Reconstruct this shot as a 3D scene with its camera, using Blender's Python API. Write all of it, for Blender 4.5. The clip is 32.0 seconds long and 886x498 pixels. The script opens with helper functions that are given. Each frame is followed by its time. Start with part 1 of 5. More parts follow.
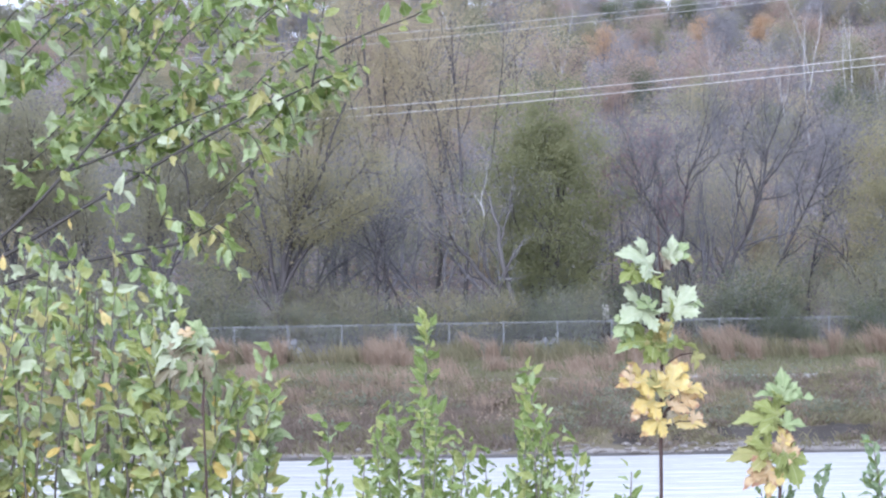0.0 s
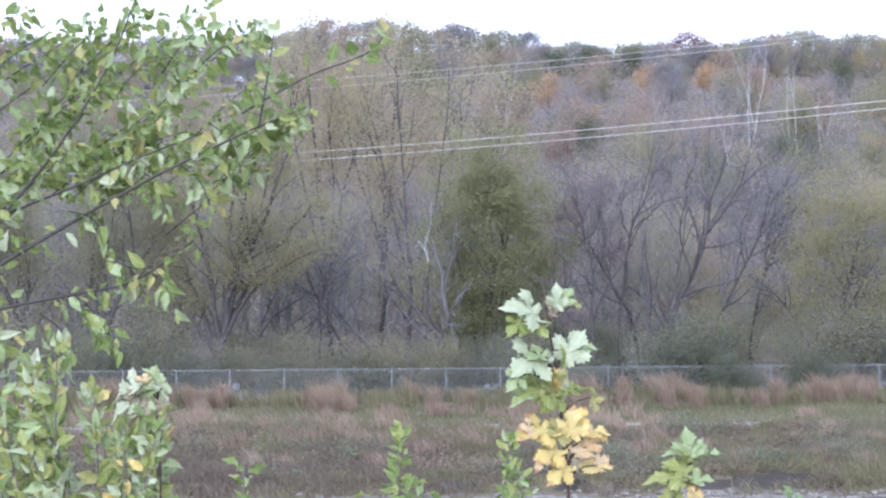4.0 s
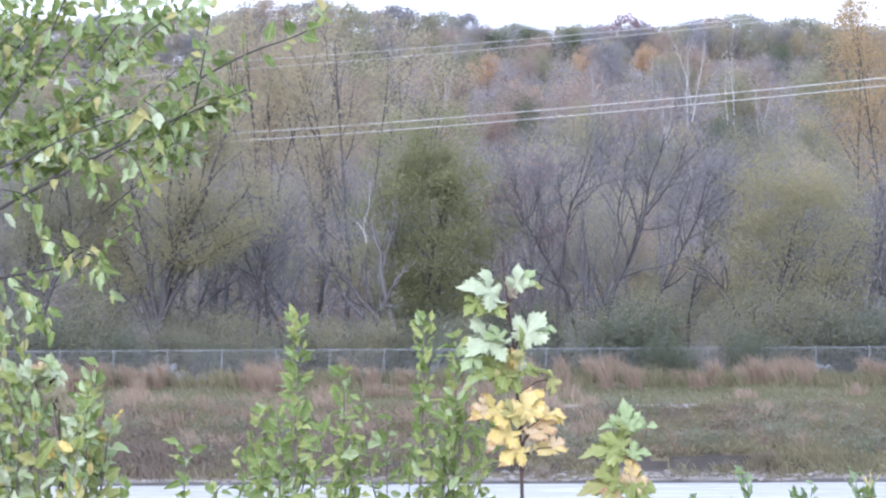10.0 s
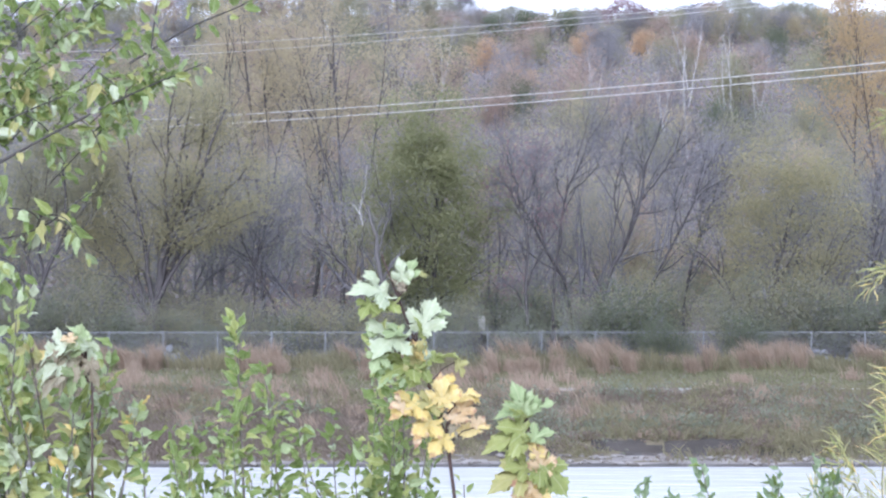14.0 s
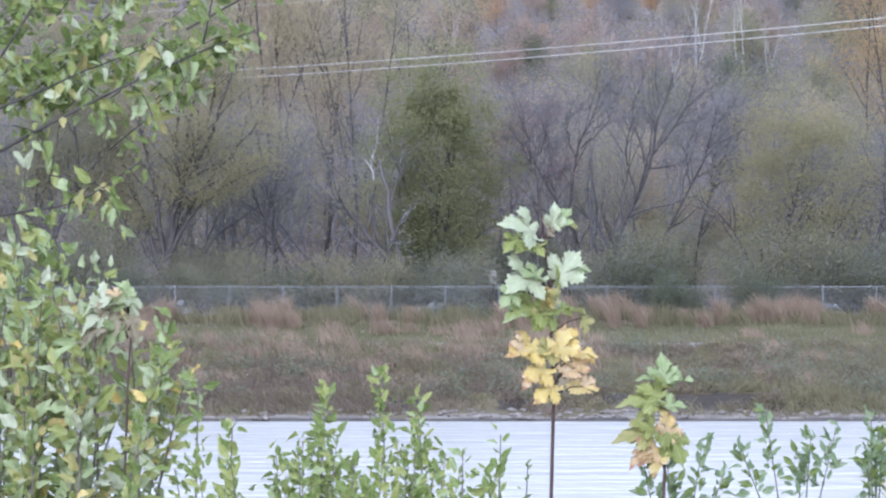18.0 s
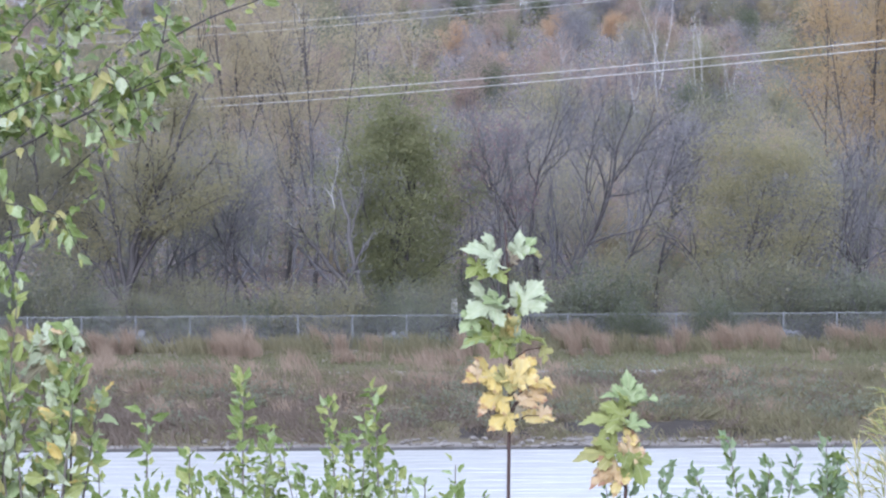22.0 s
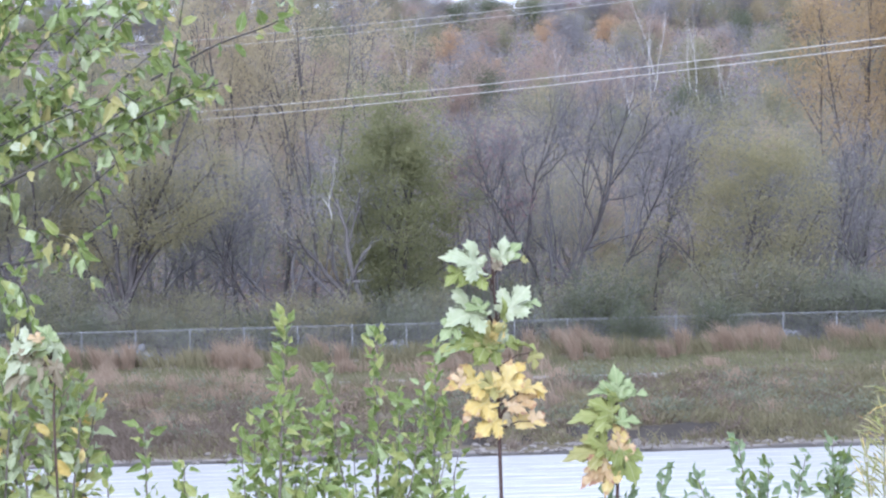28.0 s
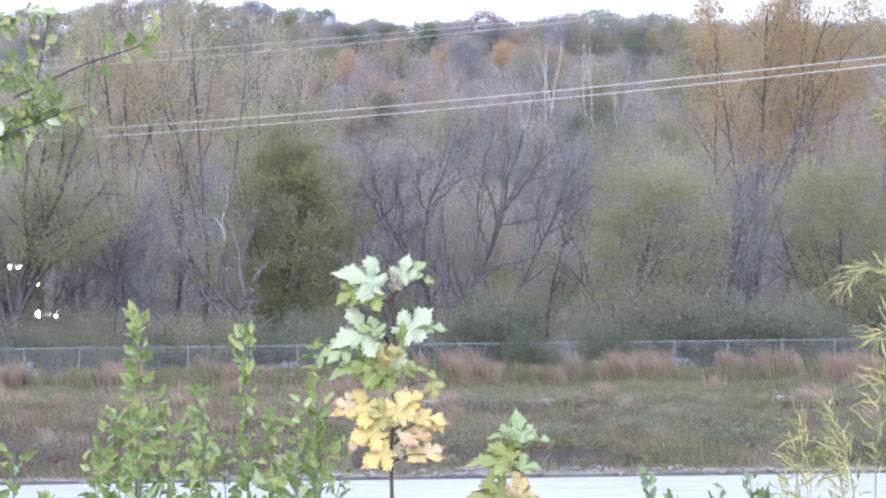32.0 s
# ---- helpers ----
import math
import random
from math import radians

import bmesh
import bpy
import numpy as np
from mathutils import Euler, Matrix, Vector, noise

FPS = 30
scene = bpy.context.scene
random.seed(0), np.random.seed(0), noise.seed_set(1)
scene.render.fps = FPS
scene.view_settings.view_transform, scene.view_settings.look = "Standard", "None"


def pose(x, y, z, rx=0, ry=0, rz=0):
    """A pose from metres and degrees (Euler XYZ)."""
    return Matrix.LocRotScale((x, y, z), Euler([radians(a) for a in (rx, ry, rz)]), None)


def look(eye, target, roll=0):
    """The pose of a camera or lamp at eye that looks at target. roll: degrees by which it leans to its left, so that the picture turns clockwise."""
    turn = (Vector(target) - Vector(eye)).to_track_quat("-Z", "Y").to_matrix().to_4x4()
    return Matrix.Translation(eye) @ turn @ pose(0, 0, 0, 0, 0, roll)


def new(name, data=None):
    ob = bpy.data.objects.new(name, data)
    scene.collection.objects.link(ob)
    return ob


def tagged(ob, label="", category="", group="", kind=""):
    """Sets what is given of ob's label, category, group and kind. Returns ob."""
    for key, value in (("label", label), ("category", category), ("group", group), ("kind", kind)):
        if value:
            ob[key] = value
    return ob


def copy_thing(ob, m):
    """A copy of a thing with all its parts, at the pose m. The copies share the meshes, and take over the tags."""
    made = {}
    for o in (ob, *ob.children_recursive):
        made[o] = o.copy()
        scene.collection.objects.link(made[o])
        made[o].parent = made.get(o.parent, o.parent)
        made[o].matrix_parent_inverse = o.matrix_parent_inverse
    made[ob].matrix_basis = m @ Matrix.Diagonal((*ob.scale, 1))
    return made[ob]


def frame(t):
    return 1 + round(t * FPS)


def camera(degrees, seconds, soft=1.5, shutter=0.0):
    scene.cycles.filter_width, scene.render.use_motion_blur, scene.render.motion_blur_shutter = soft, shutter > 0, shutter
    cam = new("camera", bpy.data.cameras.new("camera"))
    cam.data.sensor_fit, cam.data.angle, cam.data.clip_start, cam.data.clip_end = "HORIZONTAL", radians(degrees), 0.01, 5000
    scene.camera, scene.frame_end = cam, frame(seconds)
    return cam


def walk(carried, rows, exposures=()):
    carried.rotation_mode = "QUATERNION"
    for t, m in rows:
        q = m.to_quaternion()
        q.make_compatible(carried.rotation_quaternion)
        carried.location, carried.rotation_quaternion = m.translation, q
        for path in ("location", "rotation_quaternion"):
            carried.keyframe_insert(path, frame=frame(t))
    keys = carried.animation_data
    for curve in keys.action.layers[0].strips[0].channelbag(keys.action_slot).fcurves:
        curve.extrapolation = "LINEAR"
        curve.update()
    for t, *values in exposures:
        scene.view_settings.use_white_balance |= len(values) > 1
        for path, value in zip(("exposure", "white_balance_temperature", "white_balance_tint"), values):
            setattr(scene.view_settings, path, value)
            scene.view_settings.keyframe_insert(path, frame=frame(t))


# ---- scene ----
cam = camera(18.2, 32.0, soft=2.35)


def stance(yaw, pitch, roll, forward, x=0.0, z=6.0):
    """A hand-held camera at eye height over the near bank; angles in degrees."""
    eye = Vector((x, forward, z))
    cy, cp = radians(yaw), radians(pitch)
    way = Vector((math.sin(cy) * math.cos(cp), math.cos(cy) * math.cos(cp), math.sin(cp)))
    return look(eye, eye + way * 100, roll)


# seconds, yaw, pitch, roll, step forward
walk(cam, [(t, stance(a, b, c, f)) for t, a, b, c, f in (
    (0, -2.293, 1.425, -1.041, 0.000),
    (0.5, -2.236, 1.249, -0.657, 0.000),
    (1, -1.979, 1.023, -0.106, 0.000),
    (1.5, -1.366, 1.257, 0.179, 0.000),
    (2, -1.231, 1.345, 0.173, 0.000),
    (2.5, -1.043, 1.479, 0.087, 0.000),
    (3, -1.070, 2.025, -0.191, 0.000),
    (3.5, -1.177, 2.350, -0.431, 0.000),
    (5.5, -0.843, 2.301, -0.477, 0.000),
    (6, -0.762, 2.135, -0.243, 0.000),
    (6.5, -0.587, 1.938, -0.211, 0.000),
    (7, -0.257, 1.649, 0.034, 0.000),
    (7.5, 0.050, 1.474, -0.140, 0.000),
    (8, 0.179, 1.615, -0.166, 0.000),
    (8.5, 0.114, 1.803, -0.156, 0.000),
    (9, -0.000, 1.966, -0.450, 0.000),
    (9.5, -0.027, 1.910, -0.343, 0.000),
    (10, 0.161, 1.951, -0.292, 0.000),
    (10.5, 0.180, 2.045, -0.200, 0.000),
    (11, 0.119, 2.054, -0.099, 0.000),
    (11.5, 0.049, 2.025, -0.040, 0.000),
    (12, 0.066, 1.929, -0.249, 0.000),
    (12.5, 0.187, 2.075, -0.084, 0.000),
    (13, 0.209, 2.084, 0.068, 0.000),
    (13.5, 0.280, 1.785, 0.090, 0.000),
    (14, 0.241, 1.599, -0.025, 0.000),
    (14.5, 0.285, 1.648, 0.090, 0.000),
    (16.5, -0.026, 0.938, 0.713, 0.000),
    (17, -0.023, 0.847, 0.266, 0.000),
    (17.5, 0.022, 0.779, 0.064, 0.000),
    (18, 0.003, 0.657, -0.010, 0.000),
    (18.5, 0.146, 0.551, 0.100, 0.000),
    (19, 0.233, 0.588, -0.028, 0.000),
    (19.5, 0.426, 0.748, -0.306, 0.000),
    (20, 0.558, 0.906, -0.335, 0.000),
    (20.5, 0.636, 0.886, -0.286, 0.000),
    (21, 0.648, 1.023, -0.191, 0.000),
    (21.5, 0.798, 1.032, -0.314, 0.000),
    (22, 0.815, 1.245, -0.346, 0.000),
    (22.5, 0.805, 1.457, -0.251, 0.000),
    (23, 0.840, 1.525, -0.485, 0.000),
    (23.5, 0.893, 1.598, -0.373, 0.000),
    (24, 0.929, 1.592, -0.367, 0.000),
    (24.5, 1.038, 1.484, -0.537, 0.000),
    (26.5, 1.126, 1.423, -0.756, 0.000),
    (27, 1.151, 1.473, -0.681, 0.000),
    (27.5, 0.831, 1.384, -1.421, 0.000),
    (28, 0.855, 1.401, -1.588, 0.000),
    (28.5, 1.370, 1.165, -1.472, 0.200),
    (29, 1.894, 0.712, -1.368, 0.517),
    (29.5, 2.250, 1.116, -1.271, 0.528),
    (30, 2.418, 1.356, -1.458, 0.532),
    (30.5, 2.700, 1.679, -1.066, 0.504),
    (31, 2.823, 1.758, -0.821, 0.514),
    (31.5, 2.895, 1.818, -0.839, 0.518),
    (32, 3.083, 1.839, -0.654, 0.424),
)], exposures=[(t, e, 5350, 16.5) for t, e in ((0, 1.05), (2, 0.98), (3, 0.99), (6, 1.05), (9, 1.1), (13, 1.13), (14.5, 1.08), (17, 0.91), (18, 0.89), (20, 0.88), (22, 0.9), (23, 0.94), (24, 1.03), (27, 1.03), (29, 0.97), (30, 0.94), (31, 1.02), (32, 1.16))])

# ---- light: a white overcast sky ----
world = bpy.data.worlds.new("overcast_sky")
scene.world = world
world.use_nodes = True
wn, wl = world.node_tree.nodes, world.node_tree.links
wn.clear()
sky = wn.new("ShaderNodeTexSky")
sky.sky_type = "NISHITA"
sky.sun_disc = False
sky.sun_elevation, sky.sun_rotation = radians(32), radians(215)
sky_tone = wn.new("ShaderNodeMixRGB")
sky_tone.inputs[0].default_value = 0.93
sky_tone.inputs[2].default_value = (10.2, 10.5, 11.2, 1)
wl.new(sky.outputs[0], sky_tone.inputs[1])
sky_out = wn.new("ShaderNodeBackground")
sky_out.inputs[1].default_value = 0.1
wl.new(sky_tone.outputs[0], sky_out.inputs[0])
world_out = wn.new("ShaderNodeOutputWorld")
wl.new(sky_out.outputs[0], world_out.inputs[0])

sun = new("sun", bpy.data.lights.new("sun", "SUN"))
sun.data.energy, sun.data.angle, sun.data.color = 1.5, radians(30), (1.0, 0.97, 0.92)
# the sun stands behind the viewer, to the left
sun.matrix_world = look((-20, -40, 45), (0, 60, 0))


# ---- materials ----
def material(name, stops, rough=0.85, scale=4.0, by="OBJECT", bump=0.0, fine=30.0, spread=0.0, detail=0.25, metal=0.0, pick="object"):
    """A surface whose colour runs through stops by noise, by piece (spread) and with fine grain."""
    m = bpy.data.materials.new(name)
    m.use_nodes = True
    n, l = m.node_tree.nodes, m.node_tree.links
    bsdf = n["Principled BSDF"]
    bsdf.inputs["Roughness"].default_value = rough
    bsdf.inputs["Metallic"].default_value = metal
    bsdf.inputs["Specular IOR Level"].default_value = 0.25
    co = n.new("ShaderNodeTexCoord")
    big = n.new("ShaderNodeTexNoise")
    big.inputs["Scale"].default_value, big.inputs["Detail"].default_value = scale, 4
    l.new(co.outputs["Object"], big.inputs["Vector"])
    small = n.new("ShaderNodeTexNoise")
    small.inputs["Scale"].default_value, small.inputs["Detail"].default_value = fine, 3
    l.new(co.outputs["Object"], small.inputs["Vector"])
    mix = n.new("ShaderNodeMath")
    mix.operation = "MULTIPLY_ADD"
    mix.inputs[1].default_value = detail
    l.new(small.outputs["Fac"], mix.inputs[0])
    l.new(big.outputs["Fac"], mix.inputs[2])
    value = mix.outputs[0]
    if spread:
        if pick == "both":
            turn = n.new("ShaderNodeMath")
            turn.operation = "ADD"
            l.new(n.new("ShaderNodeObjectInfo").outputs["Random"], turn.inputs[0])
            l.new(n.new("ShaderNodeNewGeometry").outputs["Random Per Island"], turn.inputs[1])
            part_of = n.new("ShaderNodeMath")
            part_of.operation = "FRACT"
            l.new(turn.outputs[0], part_of.inputs[0])
            source = part_of.outputs[0]
        elif pick == "object":
            source = n.new("ShaderNodeObjectInfo").outputs["Random"]
        else:
            source = n.new("ShaderNodeNewGeometry").outputs["Random Per Island"]
        add = n.new("ShaderNodeMath")
        add.operation = "MULTIPLY_ADD"
        add.inputs[1].default_value = spread
        l.new(source, add.inputs[0])
        l.new(value, add.inputs[2])
        value = add.outputs[0]
    lo, hi = 0.33 + 0.5 * detail - 0.1, 0.67 + 0.5 * detail + 0.1 + spread
    ramp = n.new("ShaderNodeMapRange")
    ramp.inputs["From Min"].default_value, ramp.inputs["From Max"].default_value = lo, hi
    l.new(value, ramp.inputs["Value"])
    colours = n.new("ShaderNodeValToRGB")
    while len(colours.color_ramp.elements) < len(stops):
        colours.color_ramp.elements.new(0.5)
    for i, c in enumerate(stops):
        e = colours.color_ramp.elements[i]
        e.position, e.color = i / max(1, len(stops) - 1), (*c, 1)
    l.new(ramp.outputs["Result"], colours.inputs["Fac"])
    l.new(colours.outputs["Color"], bsdf.inputs["Base Color"])
    if bump:
        b = n.new("ShaderNodeBump")
        b.inputs["Strength"].default_value, b.inputs["Distance"].default_value = bump, 0.02
        l.new(small.outputs["Fac"], b.inputs["Height"])
        l.new(b.outputs["Normal"], bsdf.inputs["Normal"])
    return m


def leafy(name, stops, spread=0.5, scale=0.5, rough=0.6, pick="island", glow=0.6):
    """Thin leaves: a diffuse face with some light coming through."""
    m = material(name, stops, rough=rough, scale=scale, fine=scale * 9, spread=spread, pick=pick, detail=0.2)
    n, l = m.node_tree.nodes, m.node_tree.links
    bsdf = n["Principled BSDF"]
    thin = n.new("ShaderNodeBsdfTranslucent")
    both = n.new("ShaderNodeMixShader")
    both.inputs[0].default_value = glow
    colour = bsdf.inputs["Base Color"].links[0].from_socket
    l.new(colour, thin.inputs["Color"])
    l.new(bsdf.outputs[0], both.inputs[1])
    l.new(thin.outputs[0], both.inputs[2])
    l.new(both.outputs[0], n["Material Output"].inputs["Surface"])
    return m


M_EARTH = material("river_bank_earth", [(0.07, 0.055, 0.045), (0.13, 0.11, 0.07), (0.2, 0.17, 0.13)], scale=0.25, fine=3, bump=0.6)
M_LITTER = material("leaf_litter", [(0.074, 0.059, 0.057), (0.137, 0.113, 0.103), (0.200, 0.167, 0.149)], scale=0.12, fine=1.5, bump=0.5)
# wet mud at the waterline, and shade painted under the bank edge
M_WET_SHADE = material("wet_mud_and_bank_shade", [(0.03, 0.025, 0.02), (0.07, 0.058, 0.048)], rough=0.5, scale=0.8, fine=8, bump=0.6)
M_SHORE = material("shore_gravel", [(0.1, 0.088, 0.078), (0.2, 0.18, 0.16), (0.31, 0.285, 0.26)], scale=0.9, fine=9, bump=0.8)
M_PATH = material("concrete_path", [(0.3, 0.285, 0.26), (0.45, 0.43, 0.4)], scale=0.7, fine=12)
M_BARK = material("grey_bark", [(0.095, 0.089, 0.092), (0.160, 0.152, 0.156), (0.221, 0.211, 0.218)], scale=0.8, fine=6, bump=0.5)
M_TWIG = material("bare_grey_twigs", [(0.167, 0.157, 0.158), (0.228, 0.215, 0.219), (0.289, 0.276, 0.283)], scale=0.3, fine=4, spread=0.4)
M_GREYBARK = material("weathered_grey_bark", [(0.085, 0.078, 0.074), (0.15, 0.139, 0.133)], scale=0.8, fine=6, bump=0.4)
M_DARKBARK = material("dark_wet_bark", [(0.055, 0.049, 0.048), (0.105, 0.095, 0.092)], scale=0.8, fine=6, bump=0.5)
M_PALEBARK = material("pale_dead_bark", [(0.36, 0.345, 0.335), (0.54, 0.52, 0.505)], scale=0.8, fine=6, bump=0.3)
L_GREEN = leafy("willow_green_leaves", [(0.190, 0.201, 0.108), (0.265, 0.269, 0.140), (0.353, 0.338, 0.179)])
L_STRAW = leafy("straw_olive_leaves", [(0.259, 0.240, 0.145), (0.332, 0.304, 0.176), (0.412, 0.366, 0.210)])
# crest leaves: olive paled so that distance haze is in the colour
L_CREST = leafy("hazed_olive_crest_leaves", [(0.284, 0.282, 0.218), (0.357, 0.349, 0.270), (0.420, 0.408, 0.316)])
# the olive, rust and grey-brown leaves carry the hill's haze in their colour
L_OLIVE = leafy("hazed_fading_olive_leaves", [(0.223, 0.214, 0.144), (0.301, 0.285, 0.182), (0.373, 0.345, 0.217)])
L_YELLOW = leafy("yellowing_leaves", [(0.336, 0.288, 0.190), (0.430, 0.368, 0.236), (0.514, 0.441, 0.282)])
L_ORANGE = leafy("orange_autumn_leaves", [(0.42, 0.29, 0.18), (0.52, 0.37, 0.23), (0.58, 0.44, 0.29)])
L_RUST = leafy("hazed_rust_brown_leaves", [(0.284, 0.215, 0.178), (0.367, 0.282, 0.230), (0.452, 0.355, 0.287)])
L_MAROON = leafy("maroon_leaves", [(0.231, 0.150, 0.149), (0.315, 0.204, 0.201)])
L_DARK = leafy("dark_green_leaves", [(0.115, 0.132, 0.085), (0.16, 0.175, 0.112), (0.205, 0.215, 0.14)])
L_SHRUB = leafy("dull_shrub_leaves", [(0.164, 0.178, 0.127), (0.233, 0.245, 0.173), (0.316, 0.316, 0.218)])
L_GOLD = leafy("pale_golden_leaves", [(0.37, 0.275, 0.15), (0.45, 0.335, 0.18), (0.52, 0.395, 0.225)])
L_MAUVE = leafy("hazed_dry_grey_brown_leaves", [(0.210, 0.198, 0.198), (0.275, 0.260, 0.262), (0.341, 0.324, 0.327)])
G_TAN = leafy("dry_pinkish_tall_grass", [(0.24, 0.184, 0.135), (0.36, 0.278, 0.206), (0.49, 0.39, 0.3)], scale=0.2)
G_GREEN = leafy("short_green_grass", [(0.154, 0.157, 0.087), (0.217, 0.212, 0.119), (0.292, 0.270, 0.159)], scale=0.2)
G_BROWN = leafy("brown_dead_weeds", [(0.155, 0.125, 0.1), (0.232, 0.187, 0.148), (0.31, 0.255, 0.2)], scale=0.12)
G_OLIVE = leafy("olive_bank_weeds", [(0.157, 0.151, 0.090), (0.246, 0.224, 0.134), (0.347, 0.302, 0.190)], scale=0.15)
M_GALV = material("galvanised_steel", [(0.19, 0.195, 0.2), (0.29, 0.295, 0.305)], rough=0.6, scale=2, metal=0.3)
M_CABLE = material("aluminium_cable", [(0.52, 0.5, 0.46), (0.64, 0.62, 0.57)], rough=0.5, scale=2)
M_BALLAST = material("grey_ballast", [(0.13, 0.13, 0.135), (0.27, 0.27, 0.28)], scale=2, fine=14, bump=0.8, spread=0.5)
M_STEEL = material("rusty_rail", [(0.12, 0.09, 0.075), (0.25, 0.2, 0.17)], rough=0.6, scale=2, metal=0.4)
M_ENGINE = material("dark_engine_paint", [(0.05, 0.05, 0.055), (0.09, 0.085, 0.08)], rough=0.45, scale=1.5)
M_ENGINE2 = material("brown_engine_paint", [(0.08, 0.06, 0.05), (0.13, 0.095, 0.075)], rough=0.45, scale=1.5)
M_GLASS = material("dark_window_glass", [(0.02, 0.025, 0.03), (0.04, 0.045, 0.05)], rough=0.1, scale=1)


def glowing(name, colour, strength):
    m = bpy.data.materials.new(name)
    m.use_nodes = True
    b = m.node_tree.nodes["Principled BSDF"]
    b.inputs["Base Color"].default_value = (*colour, 1)
    b.inputs["Emission Color"].default_value = (*colour, 1)
    b.inputs["Emission Strength"].default_value = strength
    return m


M_LAMP = glowing("lit_white_lamp", (1.0, 0.95, 0.82), 14)
M_LAMP_WARM = glowing("lit_warm_lamp", (1.0, 0.6, 0.22), 14)

M_WATER = bpy.data.materials.new("river_water")
M_WATER.use_nodes = True
_n, _l = M_WATER.node_tree.nodes, M_WATER.node_tree.links
_b = _n["Principled BSDF"]
# pale base: part of the sky's reflection is put into the water colour
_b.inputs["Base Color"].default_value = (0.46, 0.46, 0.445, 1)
_b.inputs["Roughness"].default_value = 0.25
_b.inputs["IOR"].default_value = 1.33
_co = _n.new("ShaderNodeTexCoord")
_map = _n.new("ShaderNodeMapping")
_map.inputs["Scale"].default_value = (0.3, 0.8, 1.0)
_l.new(_co.outputs["Object"], _map.inputs[0])
_w1 = _n.new("ShaderNodeTexNoise")
_w1.inputs["Scale"].default_value, _w1.inputs["Detail"].default_value = 0.9, 3
_l.new(_map.outputs[0], _w1.inputs["Vector"])
_bump = _n.new("ShaderNodeBump")
_bump.inputs["Strength"].default_value, _bump.inputs["Distance"].default_value = 1.0, 0.35
_l.new(_w1.outputs["Fac"], _bump.inputs["Height"])
_l.new(_bump.outputs["Normal"], _b.inputs["Normal"])


# ---- mesh helpers ----
def mesh_object(name, verts, faces, mat, parent=None, label="", at=None, smooth=False):
    me = bpy.data.meshes.new(name)
    me.from_pydata(verts, [], faces)
    me.materials.append(mat)
    if smooth:
        me.shade_smooth()
    ob = new(name, me)
    if parent:
        ob.parent = parent
    if at is not None:
        ob.location = at
    if label:
        ob["label"] = label
    return ob


def share(name, me, parent, m, label=""):
    ob = new(name, me)
    ob.parent = parent
    ob.matrix_basis = m
    if label:
        ob["label"] = label
    return ob


def part(name, bm, mat, parent, label=""):
    me = bpy.data.meshes.new(name)
    bm.to_mesh(me)
    bm.free()
    me.materials.append(mat)
    ob = new(name, me)
    ob.parent = parent
    if label:
        ob["label"] = label
    return ob


def block(bm, x0, y0, z0, x1, y1, z1, bevel=0.0):
    made = bmesh.ops.create_cube(bm, size=1.0)["verts"]
    for v in made:
        v.co = Vector(((x0 + x1) / 2 + v.co.x * (x1 - x0), (y0 + y1) / 2 + v.co.y * (y1 - y0), (z0 + z1) / 2 + v.co.z * (z1 - z0)))
    if bevel:
        bmesh.ops.bevel(bm, geom=list({e for v in made for e in v.link_edges}), offset=bevel, segments=2, affect="EDGES")
    return made


def tube(verts, faces, pts, radii, sides):
    """Adds a tapered tube along pts to the lists."""
    base = len(verts)
    up = Vector((0.31, 0.17, 0.93))
    count = len(pts)
    for i, p in enumerate(pts):
        d = pts[min(i + 1, count - 1)] - pts[max(i - 1, 0)]
        a = d.cross(up)
        if a.length < 1e-6:
            a = d.cross(Vector((1, 0, 0)))
        a.normalize()
        b = d.cross(a).normalized()
        for k in range(sides):
            w = 2 * math.pi * k / sides
            verts.append(p + (a * math.cos(w) + b * math.sin(w)) * radii[i])
    for i in range(count - 1):
        for k in range(sides):
            k2 = (k + 1) % sides
            q = base + i * sides
            faces.append((q + k, q + k2, q + sides + k2, q + sides + k))


def spline(pts, n):
    """A smooth line through pts."""
    p = [Vector(q) for q in pts]
    p = [p[0] * 2 - p[1]] + p + [p[-1] * 2 - p[-2]]
    out = []
    for k in range(n + 1):
        u = k / n * (len(p) - 3)
        i = min(int(u), len(p) - 4)
        w = u - i
        a, b, c, d = p[i:i + 4]
        out.append(0.5 * ((2 * b) + (c - a) * w + (2 * a - 5 * b + 4 * c - d) * w * w + (3 * b - a - 3 * c + d) * w ** 3))
    return out


# ---- the ground: near bank, river bed, far bank, flat, embankment, hill ----
def smooth(a, b, v):
    u = min(1, max(0, (v - a) / (b - a)))
    return u * u * (3 - 2 * u)


PROFILE = ((-4000, 5), (-60, 4.8), (-10, 4.45), (9, 4.4), (13, 2.2), (19, -0.6), (24, -1.5), (112, -1.5), (117, -0.5), (118, 0.02), (119.3, 0.26),
           (120.2, 0.42), (120.7, 0.8), (124, 1.35), (128, 2.1), (132.4, 2.84), (133.8, 2.92), (138, 3.35), (143, 3.9), (150, 4.05), (163, 4.6),
           (167.5, 6.0), (177, 6.1), (181, 5.7), (195, 8), (395, 46.9), (430, 48.2), (700, 42), (4000, 42))


